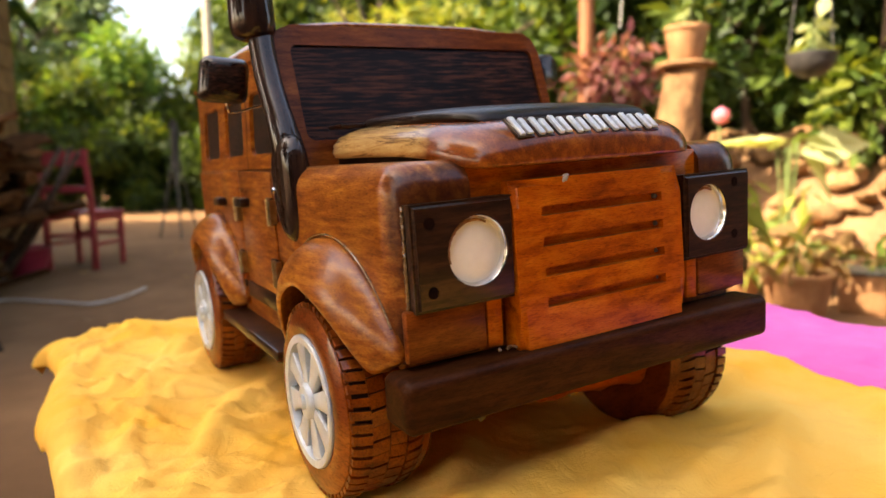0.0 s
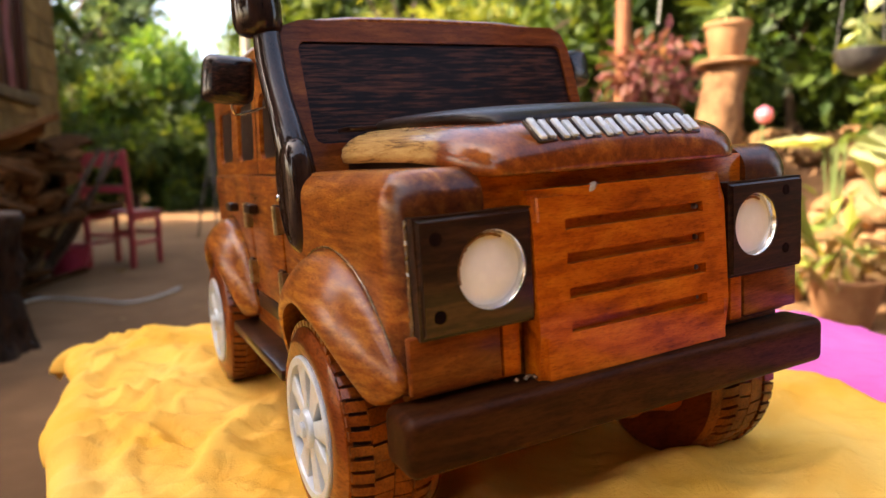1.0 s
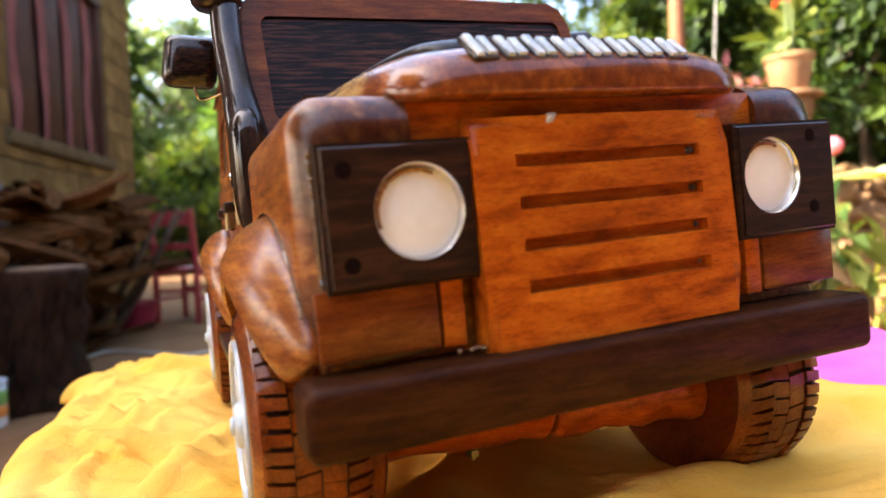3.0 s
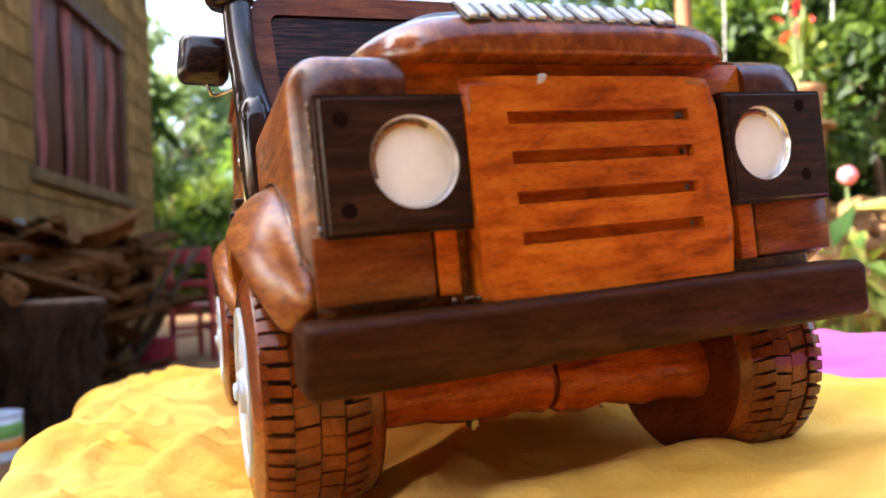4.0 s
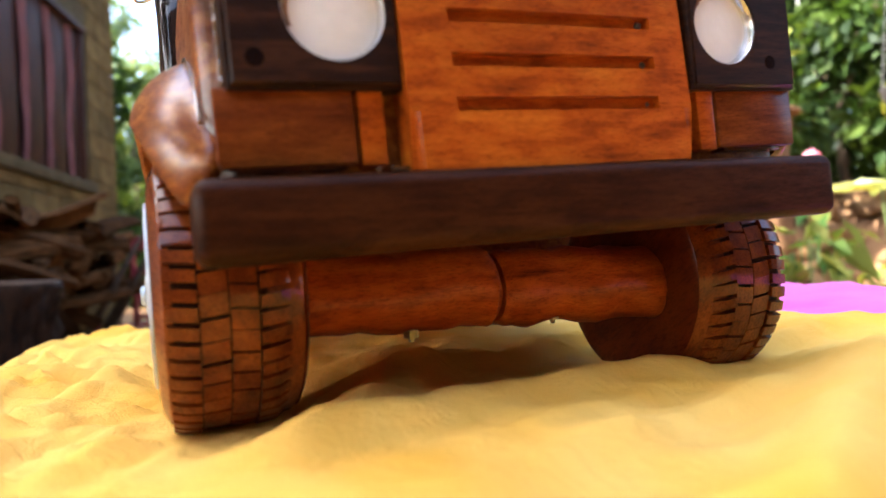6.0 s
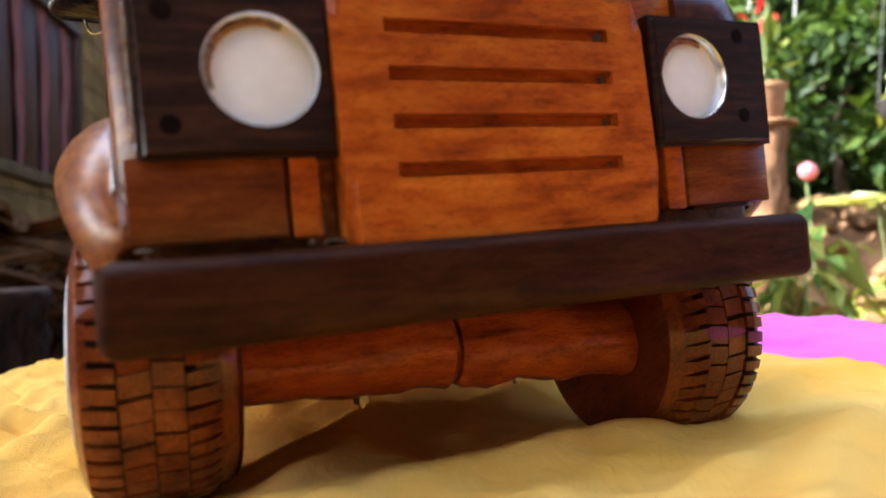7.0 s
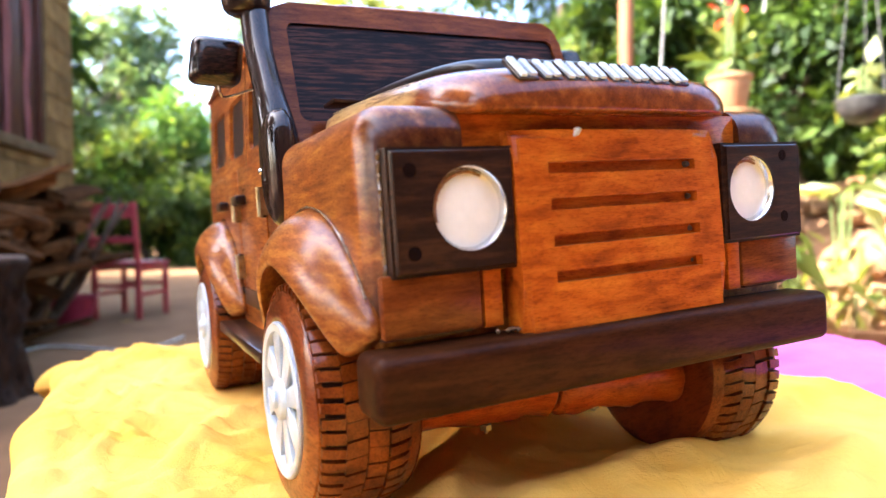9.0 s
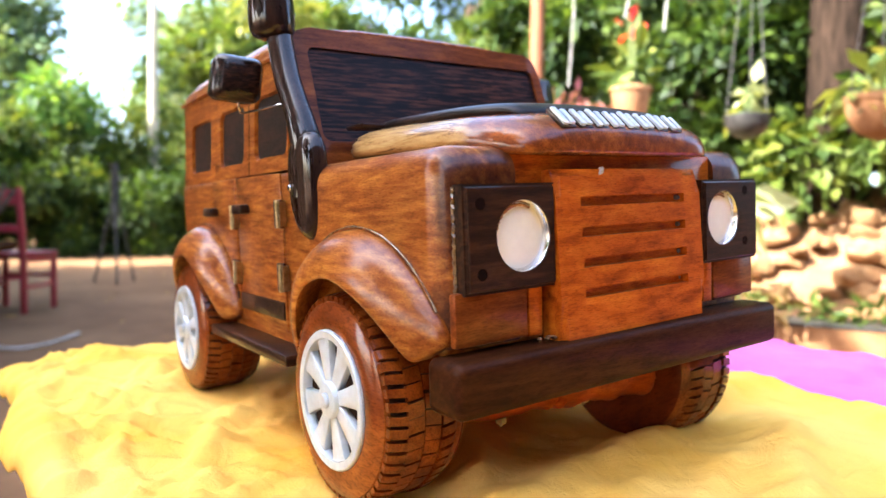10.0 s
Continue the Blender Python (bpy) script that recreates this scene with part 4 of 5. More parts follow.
            for v in ax.verts:
                q = 1 + 0.17 * noise.noise(v.co * 38) + 0.08 * noise.noise(v.co * 110)
                v.co.y *= q
                v.co.z *= q
            bmesh.ops.transform(ax, matrix=pose(0, y - 0.02, 0.056, 0, 3.0, 0), verts=ax.verts)
            part("axle_beam", ax, W_AXLE, car, "roughly turned dark red axle beam")
    part("gearbox", box(-0.03, 0.03, 0.14, 0.25, 0.042, 0.072, 0.006), W_BODY, car)
    part("differential", lathe([(0.0005, -0.026), (0.010, -0.0245), (0.018, -0.019), (0.0225, -0.010), (0.024, 0.0), (0.0225, 0.010), (0.018, 0.019), (0.010, 0.0245), (0.0005, 0.026)], "x", 24, (0.012, 0.128, 0.0545)), W_AXLE, car, "dark rounded wooden differential")
    for x in (-0.052, 0.036):
        nut = lathe([(0.0002, 0.032), (0.0016, 0.032), (0.0016, 0.034), (0.0042, 0.0342), (0.0042, 0.038), (0.0025, 0.0382), (0.0025, 0.046)], "z", 6, (x, 0.082, 0))
        part("nut", nut, M_BRASS, car, "small brass nut", angle=20)


wheels()


# the body sits a degree and a half askew on its axles
ROLL = Matrix.Translation((-0.11, 0, 0.1)) @ pose(0, 0, 0, 0, -1.5, 0) @ Matrix.Translation((0.11, 0, -0.1))
for o in list(car.children):
    if o.name.split(".")[0] not in ("wheel", "axle_beam", "bumper", "glue_lump", "nut", "gearbox", "differential", "running_board"):
        o.matrix_basis = ROLL @ o.matrix_basis


# ---- table and cloths ----
TX0, TX1, TY0, TY1 = -0.314, 0.54, -0.75, 0.745
TABLE = LEAN


def table():
    t = empty("side_table", TABLE.copy(), "low plain wooden table under two cloths", "table")
    part("tabletop", prism(rounded_rect(TX0 + 0.012, TX1 - 0.012, TY0 + 0.012, TY1 - 0.012, 0.12, 8), "z", -0.060, -0.034, 0.003), M_TABLE, t)
    for x in (TX0 + 0.10, TX1 - 0.10):
        for y in (TY0 + 0.10, TY1 - 0.10):
            part("leg", box(x - 0.025, x + 0.025, y - 0.025, y + 0.025, -0.53, -0.060, 0.003), M_TABLE, t)


table()
CONTACT = [(-0.147, HUB_F), (0.147, HUB_F), (-0.147, HUB_R), (0.147, HUB_R)]


def ridge(x, y, ax, ay, bx, by, w, amp):
    """A fold along a line, sharper on one side."""
    dx, dy = bx - ax, by - ay
    L = math.hypot(dx, dy)
    t = ((x - ax) * dx + (y - ay) * dy) / (L * L)
    d = ((x - ax) * dy - (y - ay) * dx) / L
    ends = min(1, max(0, (t + 0.15) / 0.3)) * min(1, max(0, (1.15 - t) / 0.3))
    ends = ends * ends * (3 - 2 * ends)
    return amp * ends * math.exp(-(d / (w if d > 0 else w * 0.55)) ** 2)


def fold_height(x, y):
    """Soft folds of the cloth, pressed flat under the wheels."""
    v = Vector((x, y, 0))
    h = 0.008 * noise.noise(v * 4.2 + Vector((3, 1, 0)))
    for a, f, amp in ((0.5, 5.5, 0.0060), (1.15, 9.0, 0.0036), (-0.3, 15.0, 0.0022)):
        u, w = x * math.cos(a) + y * math.sin(a), -x * math.sin(a) + y * math.cos(a)
        n = noise.noise(Vector((u * f * 0.45, w * f * 1.2, a * 7)))
        h += amp * ((1 - min(1, abs(n) * 2.6)) ** 2 - 0.25)
    h += 0.0012 * noise.noise(v * 40)
    # tighter creases towards the free edge
    k = min(1, max(0.25, (-0.13 - x) / 0.08))
    for a, f, amp in ((0.9, 12.0, 0.0060), (-0.6, 20.0, 0.0042), (2.2, 30.0, 0.0026)):
        u, w = x * math.cos(a) + y * math.sin(a), -x * math.sin(a) + y * math.cos(a)
        n = noise.noise(Vector((u * f * 0.35, w * f * 1.1, a * 5 + 3)))
        h += k * amp * ((1 - min(1, abs(n) * 3.0)) ** 2 - 0.2)
    # pillowy crumples with sharp valleys
    warp = Vector((noise.noise(v * 7), noise.noise(v * 7 + Vector((9, 2, 0))), 0)) * 0.05
    k2 = min(1, max(0.30, (-0.12 - x) / 0.07, (0.02 - y) / 0.3 * 0.6))
    for f, amp in ((13, 0.0090), (27, 0.0036), (52, 0.0011)):
        n = noise.noise((v + warp) * f + Vector((f, 3, 0)))
        h += k2 * amp * (abs(n) ** 0.8 * 1.6 - 0.4)
    # short sharp crinkles in two directions
    for a, f, amp in ((0.35, 22.0, 0.0058), (1.5, 34.0, 0.0040), (2.5, 55.0, 0.0018)):
        c, d = x + warp.x, y + warp.y
        u, w = c * math.cos(a) + d * math.sin(a), -c * math.sin(a) + d * math.cos(a)
        n = noise.noise(Vector((u * f * 0.4, w * f, a * 11)))
        h += (0.10 + 0.90 * min(1, max(0, (-0.11 - x) / 0.08))) * amp * (max(0.0, 1 - abs(n) * 3.4) ** 1.5 - 0.15)
    # folds pulled out from under the front wheels
    h += ridge(x, y, 0.15, 0.225, -0.13, 0.095, 0.022, 0.011)
    h += ridge(x, y, 0.26, 0.095, -0.16, 0.000, 0.026, 0.013)
    h += ridge(x, y, 0.20, 0.000, -0.14, -0.20, 0.026, 0.013)
    h += ridge(x, y, 0.32, -0.020, 0.02, -0.24, 0.022, 0.011)
    h += ridge(x, y, 0.10, -0.01, -0.16, -0.09, 0.014, 0.006)
    h += ridge(x, y, -0.10, 0.06, 0.06, 0.27, 0.022, 0.008)
    h += ridge(x, y, -0.30, 0.02, -0.20, 0.30, 0.018, 0.006)
    # rumpled hump at the far corner
    h += 0.006 * math.exp(-((x + 0.24) ** 2 / 0.004 + (y - 0.68) ** 2 / 0.02))
    # the padding sinks under the right-hand wheels and rises at the edge
    for cx, cy in CONTACT[1::2]:
        h -= 0.017 * math.exp(-(((x - cx) / 0.09) ** 2 + ((y - cy) / 0.085) ** 2))
    h += 0.008 * min(1, max(0, (x - 0.27) / 0.2))
    k, floor = 1.0, 0.0
    for i, (cx, cy) in enumerate(CONTACT):
        e = math.exp(-(((x - cx) / 0.050) ** 2 + ((y - cy) / 0.045) ** 2) ** 1.3)
        k = min(k, 1 - e)
        floor += e * (-0.0165 if i % 2 else -0.0008)
    return max(-0.028, min(h * k + floor, 0.030))


def drape(name, x0, x1, y0, y1, mat, lift, label, hang, step=0.0045, free_right=False, free_left=False):
    nx, ny = int((x1 - x0 + (1 if free_right or free_left else 2) * hang) / step), int((y1 - y0 + 2 * hang) / step)
    verts, faces = [], []
    for j in range(ny + 1):
        for i in range(nx + 1):
            u = x0 - (0 if free_left else hang) + i * step
            v = y0 - hang + j * step
            x, y = min(max(u, x0), x1), min(max(v, y0), y1)
            if free_right:
                x = max(u, x0)
            du, dv = u - x, v - y
            over = math.hypot(du, dv)
            z = lift + fold_height(x, y)
            if over > 0:
                R = 0.030
                a = min(over / R, math.pi / 2)
                out = R * math.sin(a)
                z -= R * (1 - math.cos(a)) + max(0, over - R * math.pi / 2) * (1 + 0.5 * noise.noise(Vector((u * 8, v * 8, 7))))
                wav = 0.010 * math.sin(17 * (u + v)) * min(1, over / 0.05) + 0.006 * noise.noise(Vector((u * 9, v * 9, 1)))
                out += wav
                if du < 0 < dv:
                    out += 0.018 * min(1, over / 0.05)
                x += du / over * out
                y += dv / over * out
            if free_right and i > nx - 6:
                z -= 0.004 * (i - nx + 6) / 6 * 0.6
            if free_right:
                f = max(0.0, (u - (x1 - 0.2)) / 0.2)
                x += f * (0.030 * noise.noise(Vector((y * 7, 4, 0))) + 0.010 * math.sin(y * 14))
            verts.append((x, y, z))
    for j in range(ny):
        for i in range(nx):
            a = j * (nx + 1) + i
            faces.append((a, a + 1, a + nx + 2, a + nx + 1))
    ob = new(name, np_mesh(name, np.array(verts), np.array(faces), mat, True))
    ob.matrix_basis = TABLE.copy()
    sd = ob.modifiers.new("thickness", "SOLIDIFY")
    sd.thickness = 0.0012
    sd.offset = -1
    return tagged(ob, label, "cloth")


drape("pink_cloth", 0.10, TX1, TY0 + 0.03, TY1 - 0.02, M_PINK, -0.0055, "bright pink cloth spread over the table", 0.09, free_left=True)
drape("yellow_cloth", TX0, 0.328, TY0, TY1, M_YELLOW, 0.0, "rumpled bright yellow cloth under the toy car", 0.052, free_right=True)


# ---- the yard ----
GZ = -0.5


def ground():
    n = 120
    verts, faces = [], []
    for j in range(n + 1):
        for i in range(n + 1):
            a, b = (i / n * 2 - 1), (j / n * 2 - 1)
            x, y = math.copysign(abs(a) ** 2.6, a) * 220 + 0.5, math.copysign(abs(b) ** 2.6, b) * 220 + 2
            z = GZ + 0.012 * noise.noise(Vector((x * 0.9, y * 0.9, 0))) + 0.02 * noise.noise(Vector((x * 0.2, y * 0.2, 5)))
            verts.append((x, y, z))
    for j in range(n):
        for i in range(n):
            a = j * (n + 1) + i
            faces.append((a, a + 1, a + n + 2, a + n + 1))
    g = new("ground", np_mesh("ground", np.array(verts), np.array(faces), M_EARTH, True))
    tagged(g, "bare sandy brown earth yard", "ground", "", "structure")


ground()

# house: local x runs along the wall from its far corner, y points into the yard
HOUSE = pose(-0.535, 6.25, GZ - 0.02, 0, 0, -104.5)
WX0, WX1, WZ0, WZ1 = 0.62, 2.12, 1.34, 2.62


def house():
    h = empty("house", HOUSE.copy(), "cement-block house with a barred window", "house", "", "structure")
    bm = bmesh.new()
    for x0, x1, z0, z1 in ((0.0, WX0, 0, 3.5), (WX1, 3.4, 0, 3.5), (WX0, WX1, 0, WZ0), (WX0, WX1, WZ1, 3.5)):
        box(x0, x1, -0.16, -0.008, z0, z1, 0, 1, bm)
    part("wall", bm, M_MORTAR, h, "grey mortar behind cement blocks", smooth=False)
    bm = box(0.0, 0.15, -4.2, -0.17, 0, 3.5)
    box(3.25, 3.4, -4.2, -0.17, 0, 3.5, 0, 1, bm)
    box(0.0, 3.4, -4.35, -4.2, 0, 3.5, 0, 1, bm)
    part("back_wall", bm, M_MORTAR, h, smooth=False)
    # unseen roof, added so the house throws its shade over the yard
    bm = prism([(0.06, 3.50), (0.06, 3.60), (-2.15, 4.45), (-4.5, 3.60), (-4.5, 3.50), (-2.15, 4.33)], "x", -0.05, 3.5)
    part("roof", bm, M_ROOF, h, "unseen clay-coloured pitched roof, added to shade the yard", smooth=False)
    bm = prism([(-0.02, 3.48), (-2.15, 4.3), (-4.3, 3.48)], "x", 0.02, 0.14)
    part("gable", bm, M_MORTAR, h, smooth=False)
    w = empty("window_1", HOUSE.copy(), "barred window with dusty pink curtains", "window", "", "structure")
    for z0, z1, x0, x1 in ((WZ0 - 0.05, WZ0 + 0.03, WX0 - 0.06, WX1 + 0.06), (WZ1 - 0.05, WZ1, WX0, WX1)):
        part("window_sill", box(x0, x1, -0.12, 0.035 if z0 < 2 else 0.0, z0, z1, 0.006), M_MORTAR if z0 < 2 else M_BAR, w)
    for x in (WX0, WX1 - 0.06):
        part("window_frame", box(x, x + 0.06, -0.13, -0.02, WZ0 + 0.03, WZ1 - 0.05, 0.004), M_BAR, w)
    for x, wd in ((0.735, 0.12), (1.045, 0.23), (1.415, 0.25), (1.785, 0.25)):
        part("bar", box(x - wd / 2, x + wd / 2, -0.085, -0.05, WZ0 + 0.03, WZ1 - 0.05, 0.004), M_BAR, w, "brown timber window bar")
    # gathered strips of curtain hang between the bars
    for i, (xm, wd) in enumerate(((0.86, 0.09), (1.225, 0.11), (1.60, 0.12), (1.975, 0.16))):
        rows = []
        for j in range(21):
            f = j / 20
            z = WZ0 + 0.04 + (WZ1 - WZ0 - 0.1) * f
            wid = wd * (0.55 + 0.45 * min(1, f * 1.6)) * (1 + 0.16 * math.sin(j * 0.55 + i * 1.9))
            off = 0.018 * math.sin(j * 0.33 + i * 1.3)
            rows.append([(xm + off + wid * (q - 4) / 8, -0.044 + 0.012 * math.sin(q * 1.5 + i) + 0.005 * math.sin(j * 0.6), z) for q in range(9)])
        part("curtain", loft(rows, False, False), M_CURTAIN, w, "dusty pink curtain strip")
    # added panel that closes the window with a painted dim room
    part("room_backing", box(WX0 - 0.5, WX1 + 0.5, -0.75, -0.70, 0.6, 2.9), M_INSIDE, w)
    return h


HOUSE_OB = house()


def log_mesh(seed, L, r):
    rng = random.Random(seed)
    secs = []
    k = 7
    ph = [rng.uniform(0.75, 1.2) for _ in range(k)]
    for i in range(6):
        x = -L / 2 + L * i / 5
        bend = 0.02 * math.sin(i * 0.9 + seed)
        secs.append([(x + rng.uniform(-0.008, 0.008), bend + r * ph[q] * math.cos(2 * math.pi * q / k) * rng.uniform(0.93, 1.07), r * 0.7 * ph[q] * math.sin(2 * math.pi * q / k) * rng.uniform(0.93, 1.07)) for q in range(k)])
    return finish(loft(secs), "firewood", M_LOG, True, 30)


def bark_mesh(seed, L, w):
    """A curled slab of bark: an open trough with thickness and ragged ends."""
    rng = random.Random(seed)
    secs = []
    for i in range(8):
        x = -L / 2 + L * i / 7
        k = w * (0.75 + 0.25 * math.sin(math.pi * (i + 0.6) / 8.2))
        lift = 0.05 * L * math.sin(i * 0.8 + seed)
        outer = [(x + rng.uniform(-0.015, 0.015), k * math.cos(radians(q)), lift + k * 0.55 * math.sin(radians(q)) + rng.uniform(-0.004, 0.004)) for q in range(15, 170, 22)]
        inner = [(a, b * 0.88, c * 0.86 - 0.010) for a, b, c in outer[::-1]]
        secs.append(outer + inner)
    return finish(loft(secs), "bark_slab", M_LOG, True, 40)


def firewood():
    rng = random.Random(12)
    meshes = [log_mesh(i, 0.62 + 0.2 * (i % 4), 0.034 + 0.014 * (i % 3)) for i in range(9)]
    # heaped against the wall under the window; the heap leans out at the top and thins towards the corner
    for layer in range(10):
        for k in range(5):
            X = 1.55 + k * 0.43 + rng.uniform(-0.14, 0.14) + (0.35 if layer < 5 else 0.0)
            for row in range(3 if layer > 4 else 2):
                Y = 0.10 + row * 0.13 + rng.uniform(-0.03, 0.05)
                Z = 0.06 + layer * 0.086 + rng.uniform(-0.02, 0.02)
                ob = new("firewood", meshes[rng.randrange(9)])
                ob.matrix_basis = HOUSE @ pose(X, Y, Z, rng.uniform(-60, 60), rng.uniform(-15, 15), rng.uniform(-30, 30))
                tagged(ob, "rough split firewood log stacked by the wall", "firewood", "stacked firewood")
    barks = [bark_mesh(i, 0.55 + 0.12 * i, 0.10 + 0.02 * i) for i in range(3)]
    for k in range(9):
        ob = new("bark_slab", barks[k % 3])
        ob.matrix_basis = HOUSE @ pose(1.50 + 0.17 * k + rng.uniform(-0.05, 0.05), 0.20 + 0.16 * (k % 2) + rng.uniform(-0.04, 0.04), 0.90 + rng.uniform(-0.05, 0.03) - 0.07 * (k == 0), rng.uniform(-30, 30), rng.uniform(-14, 14), rng.uniform(-40, 40))
        tagged(ob, "curled brown slab of bark lying on the firewood", "bark", "bark on the firewood")
    # short upright billets under the overhanging end
    for k in range(5):
        ob = new("firewood", meshes[k])
        ob.matrix_basis = HOUSE @ pose(1.34 + 0.10 * k, 0.10 + 0.05 * (k % 2), 0.40, 0, 84 + 3 * k, 20 * k)
        tagged(ob, "dark log leaning upright under the heap", "firewood", "stacked firewood")
    # a few crooked branches lean out of the pile
    for k, (X, Y, rz, ry) in enumerate(((1.45, 0.50, 60, -46), (1.7, 0.46, 75, -52), (1.25, 0.44, 110, -58))):
        path = smooth_path([(-0.5, 0, 0), (-0.15, 0.05, 0.03), (0.2, -0.03, 0.02), (0.55, 0.02, 0.08)], 5)
        b = thing("branch", tube(path, [0.03 - 0.018 * i / len(path) for i in range(len(path))], 7), M_BARK, "crooked dry branch leaning on the firewood", "branch")
        b.matrix_basis = HOUSE @ pose(X, Y, 0.44, 0, ry, rz)


firewood()


def stump(x, y, r, h):
    secs = []
    n = 64
    for f, k in ((0.0, 1.16), (0.06, 1.08), (0.14, 1.0), (0.24, 0.94), (0.34, 0.9), (0.44, 0.87), (0.54, 0.86), (0.64, 0.87), (0.74, 0.9), (0.83, 0.94), (0.90, 0.99), (0.95, 1.02), (0.985, 1.02), (1.0, 0.98)):
        row = []
        for i in range(n):
            a = 2 * math.pi * i / n
            q = Vector((math.cos(a), math.sin(a), f * 2.2))
            d = 1 + 0.12 * noise.noise(q * 1.7) + (0.36 * abs(noise.noise(q * 3.2)) + 0.10 * noise.noise(q * 8) - 0.08) * (1 if f < 0.90 else 0.3)
            row.append((k * r * d * math.cos(a), k * r * d * math.sin(a), f * h))
        secs.append(row)
    s = empty("stump", pose(x, y, GZ), "dark gnarled tree stump with a sawn top", "stump")
    part("trunk", loft(secs), M_STUMP, s, angle=60)
    part("sawn_top", loft([[(px * 0.97, py * 0.97, h - 0.01) for px, py, _ in secs[-1]], [(px * 0.985, py * 0.985, h + 0.008) for px, py, _ in secs[-1]], [(px * 0.93, py * 0.93, h + 0.013) for px, py, _ in secs[-1]]]), M_CUT, s, "paler sawn top")


stump(-0.80, 2.98, 0.215, 0.57)
stick = thing("stick", tube(smooth_path([(-1.12, 3.45, 0.36), (-1.00, 3.42, 0.31), (-0.93, 3.40, 0.20), (-0.91, 3.38, 0.02), (-0.90, 3.36, GZ)], 6), 0.011, 8), M_STICK, "thin curved pale stick leaning behind the stump", "stick")
slat = thing("slat", box(-0.022, 0.022, -0.006, 0.006, 0, 0.98, 0.003), M_WIRE, "weathered grey slat leaning on the firewood", "slat")
slat.matrix_basis = pose(-0.83, 3.34, GZ + 0.005, -4, -8, 20)


def tin(x, y):
    t = empty("paint_tin", pose(x, y, GZ), "small tin with a green and orange label", "tin")
    part("can", lathe([(0.0005, 0.0), (0.078, 0.0), (0.08, 0.004), (0.08, 0.15), (0.077, 0.155), (0.0005, 0.155)], "z", 28), M_LETTER, t, "white metal can")
    part("label", lathe([(0.0805, 0.082), (0.0812, 0.083), (0.0812, 0.134), (0.0805, 0.135)], "z", 28, (0, 0, 0), True), M_TIN, t, "green paper label")
    part("label", lathe([(0.0805, 0.036), (0.0812, 0.037), (0.0812, 0.078), (0.0805, 0.079)], "z", 28, (0, 0, 0), True), M_TINORANGE, t, "orange paper label")
    part("lid", lathe([(0.0005, 0.158), (0.07, 0.158), (0.082, 0.162), (0.084, 0.168), (0.08, 0.172), (0.07, 0.168), (0.0005, 0.166)], "z", 28), M_LETTER, t, "pale metal lid")


tin(-0.915, 2.66)


def chair(m):
    c = empty("chair", m, "red-painted wooden chair standing in the yard", "chair")
    for x in (-0.19, 0.19):
        part("back_post", prism([(-0.02, 0), (0.02, 0), (0.018, 0.45), (-0.03, 0.93), (-0.06, 0.93), (-0.022, 0.45)], "x", x - 0.019, x + 0.019, 0.004), M_REDCHAIR, c)
        part("leg", box(x - 0.018, x + 0.018, 0.36, 0.396, 0, 0.43, 0.004), M_REDCHAIR, c)
        part("side_stretcher", box(x - 0.01, x + 0.01, 0.0, 0.37, 0.18, 0.21, 0.003), M_REDCHAIR, c)
        part("side_rail", box(x - 0.012, x + 0.012, 0.0, 0.37, 0.375, 0.43, 0.003), M_REDCHAIR, c)
    part("seat", box(-0.215, 0.215, -0.005, 0.41, 0.43, 0.455, 0.006), M_REDCHAIR, c)
    for z0, z1, y in ((0.80, 0.915, -0.045), (0.60, 0.655, -0.030)):
        part("back_rail", box(-0.172, 0.172, y - 0.010, y + 0.012, z0, z1, 0.004), M_REDCHAIR, c)
    for y, z in ((0.0, 0.25), (0.378, 0.25)):
        part("stretcher", box(-0.172, 0.172, y - 0.010, y + 0.012, z, z + 0.03, 0.003), M_REDCHAIR, c)


chair(pose(-0.235, 5.55, GZ, 0, 0, -35))


def basin(x, y):
    b = thing("basin", lathe([(0.0005, 0.012), (0.12, 0.012), (0.17, 0.2), (0.185, 0.203), (0.185, 0.21), (0.165, 0.21), (0.112, 0.004), (0.0005, 0.0)], "z", 32), M_BASIN, "maroon plastic basin on the ground", "basin")
    b.matrix_basis = pose(x, y, GZ + 0.005)


basin(-0.53, 5.35)


def hose():
    rng = random.Random(2)
    pts = [(-0.75 + 0.11 * i, 3.95 + 0.22 * math.sin(i * 0.9) + rng.uniform(-0.05, 0.05), GZ + 0.022) for i in range(9)]
    thing("hose", tube(smooth_path(pts, 6), 0.007, 8), M_HOSE, "thin white hose lying on the earth", "hose")


hose()


def stand(x, y):
    s = empty("stand", pose(x, y, GZ), "thin dark three-legged stand in the yard", "stand")
    for k in range(3):
        a = radians(120 * k + 25)
        part("leg", tube([(0.24 * math.cos(a), 0.24 * math.sin(a), 0.0), (0.03 * math.cos(a), 0.03 * math.sin(a), 0.95)], 0.012, 8), M_BLACKPOT, s)
    part("post", tube([(0, 0, 0.62), (0.005, 0, 1.0), (0, 0, 1.36)], [0.03, 0.045, 0.04], 10), M_BLACKPOT, s)
    part("collar", lathe([(0.001, 0.92), (0.05, 0.92), (0.055, 0.94), (0.05, 0.97), (0.001, 0.97)], "z", 14), M_BLACKPOT, s)


stand(0.92, 7.9)


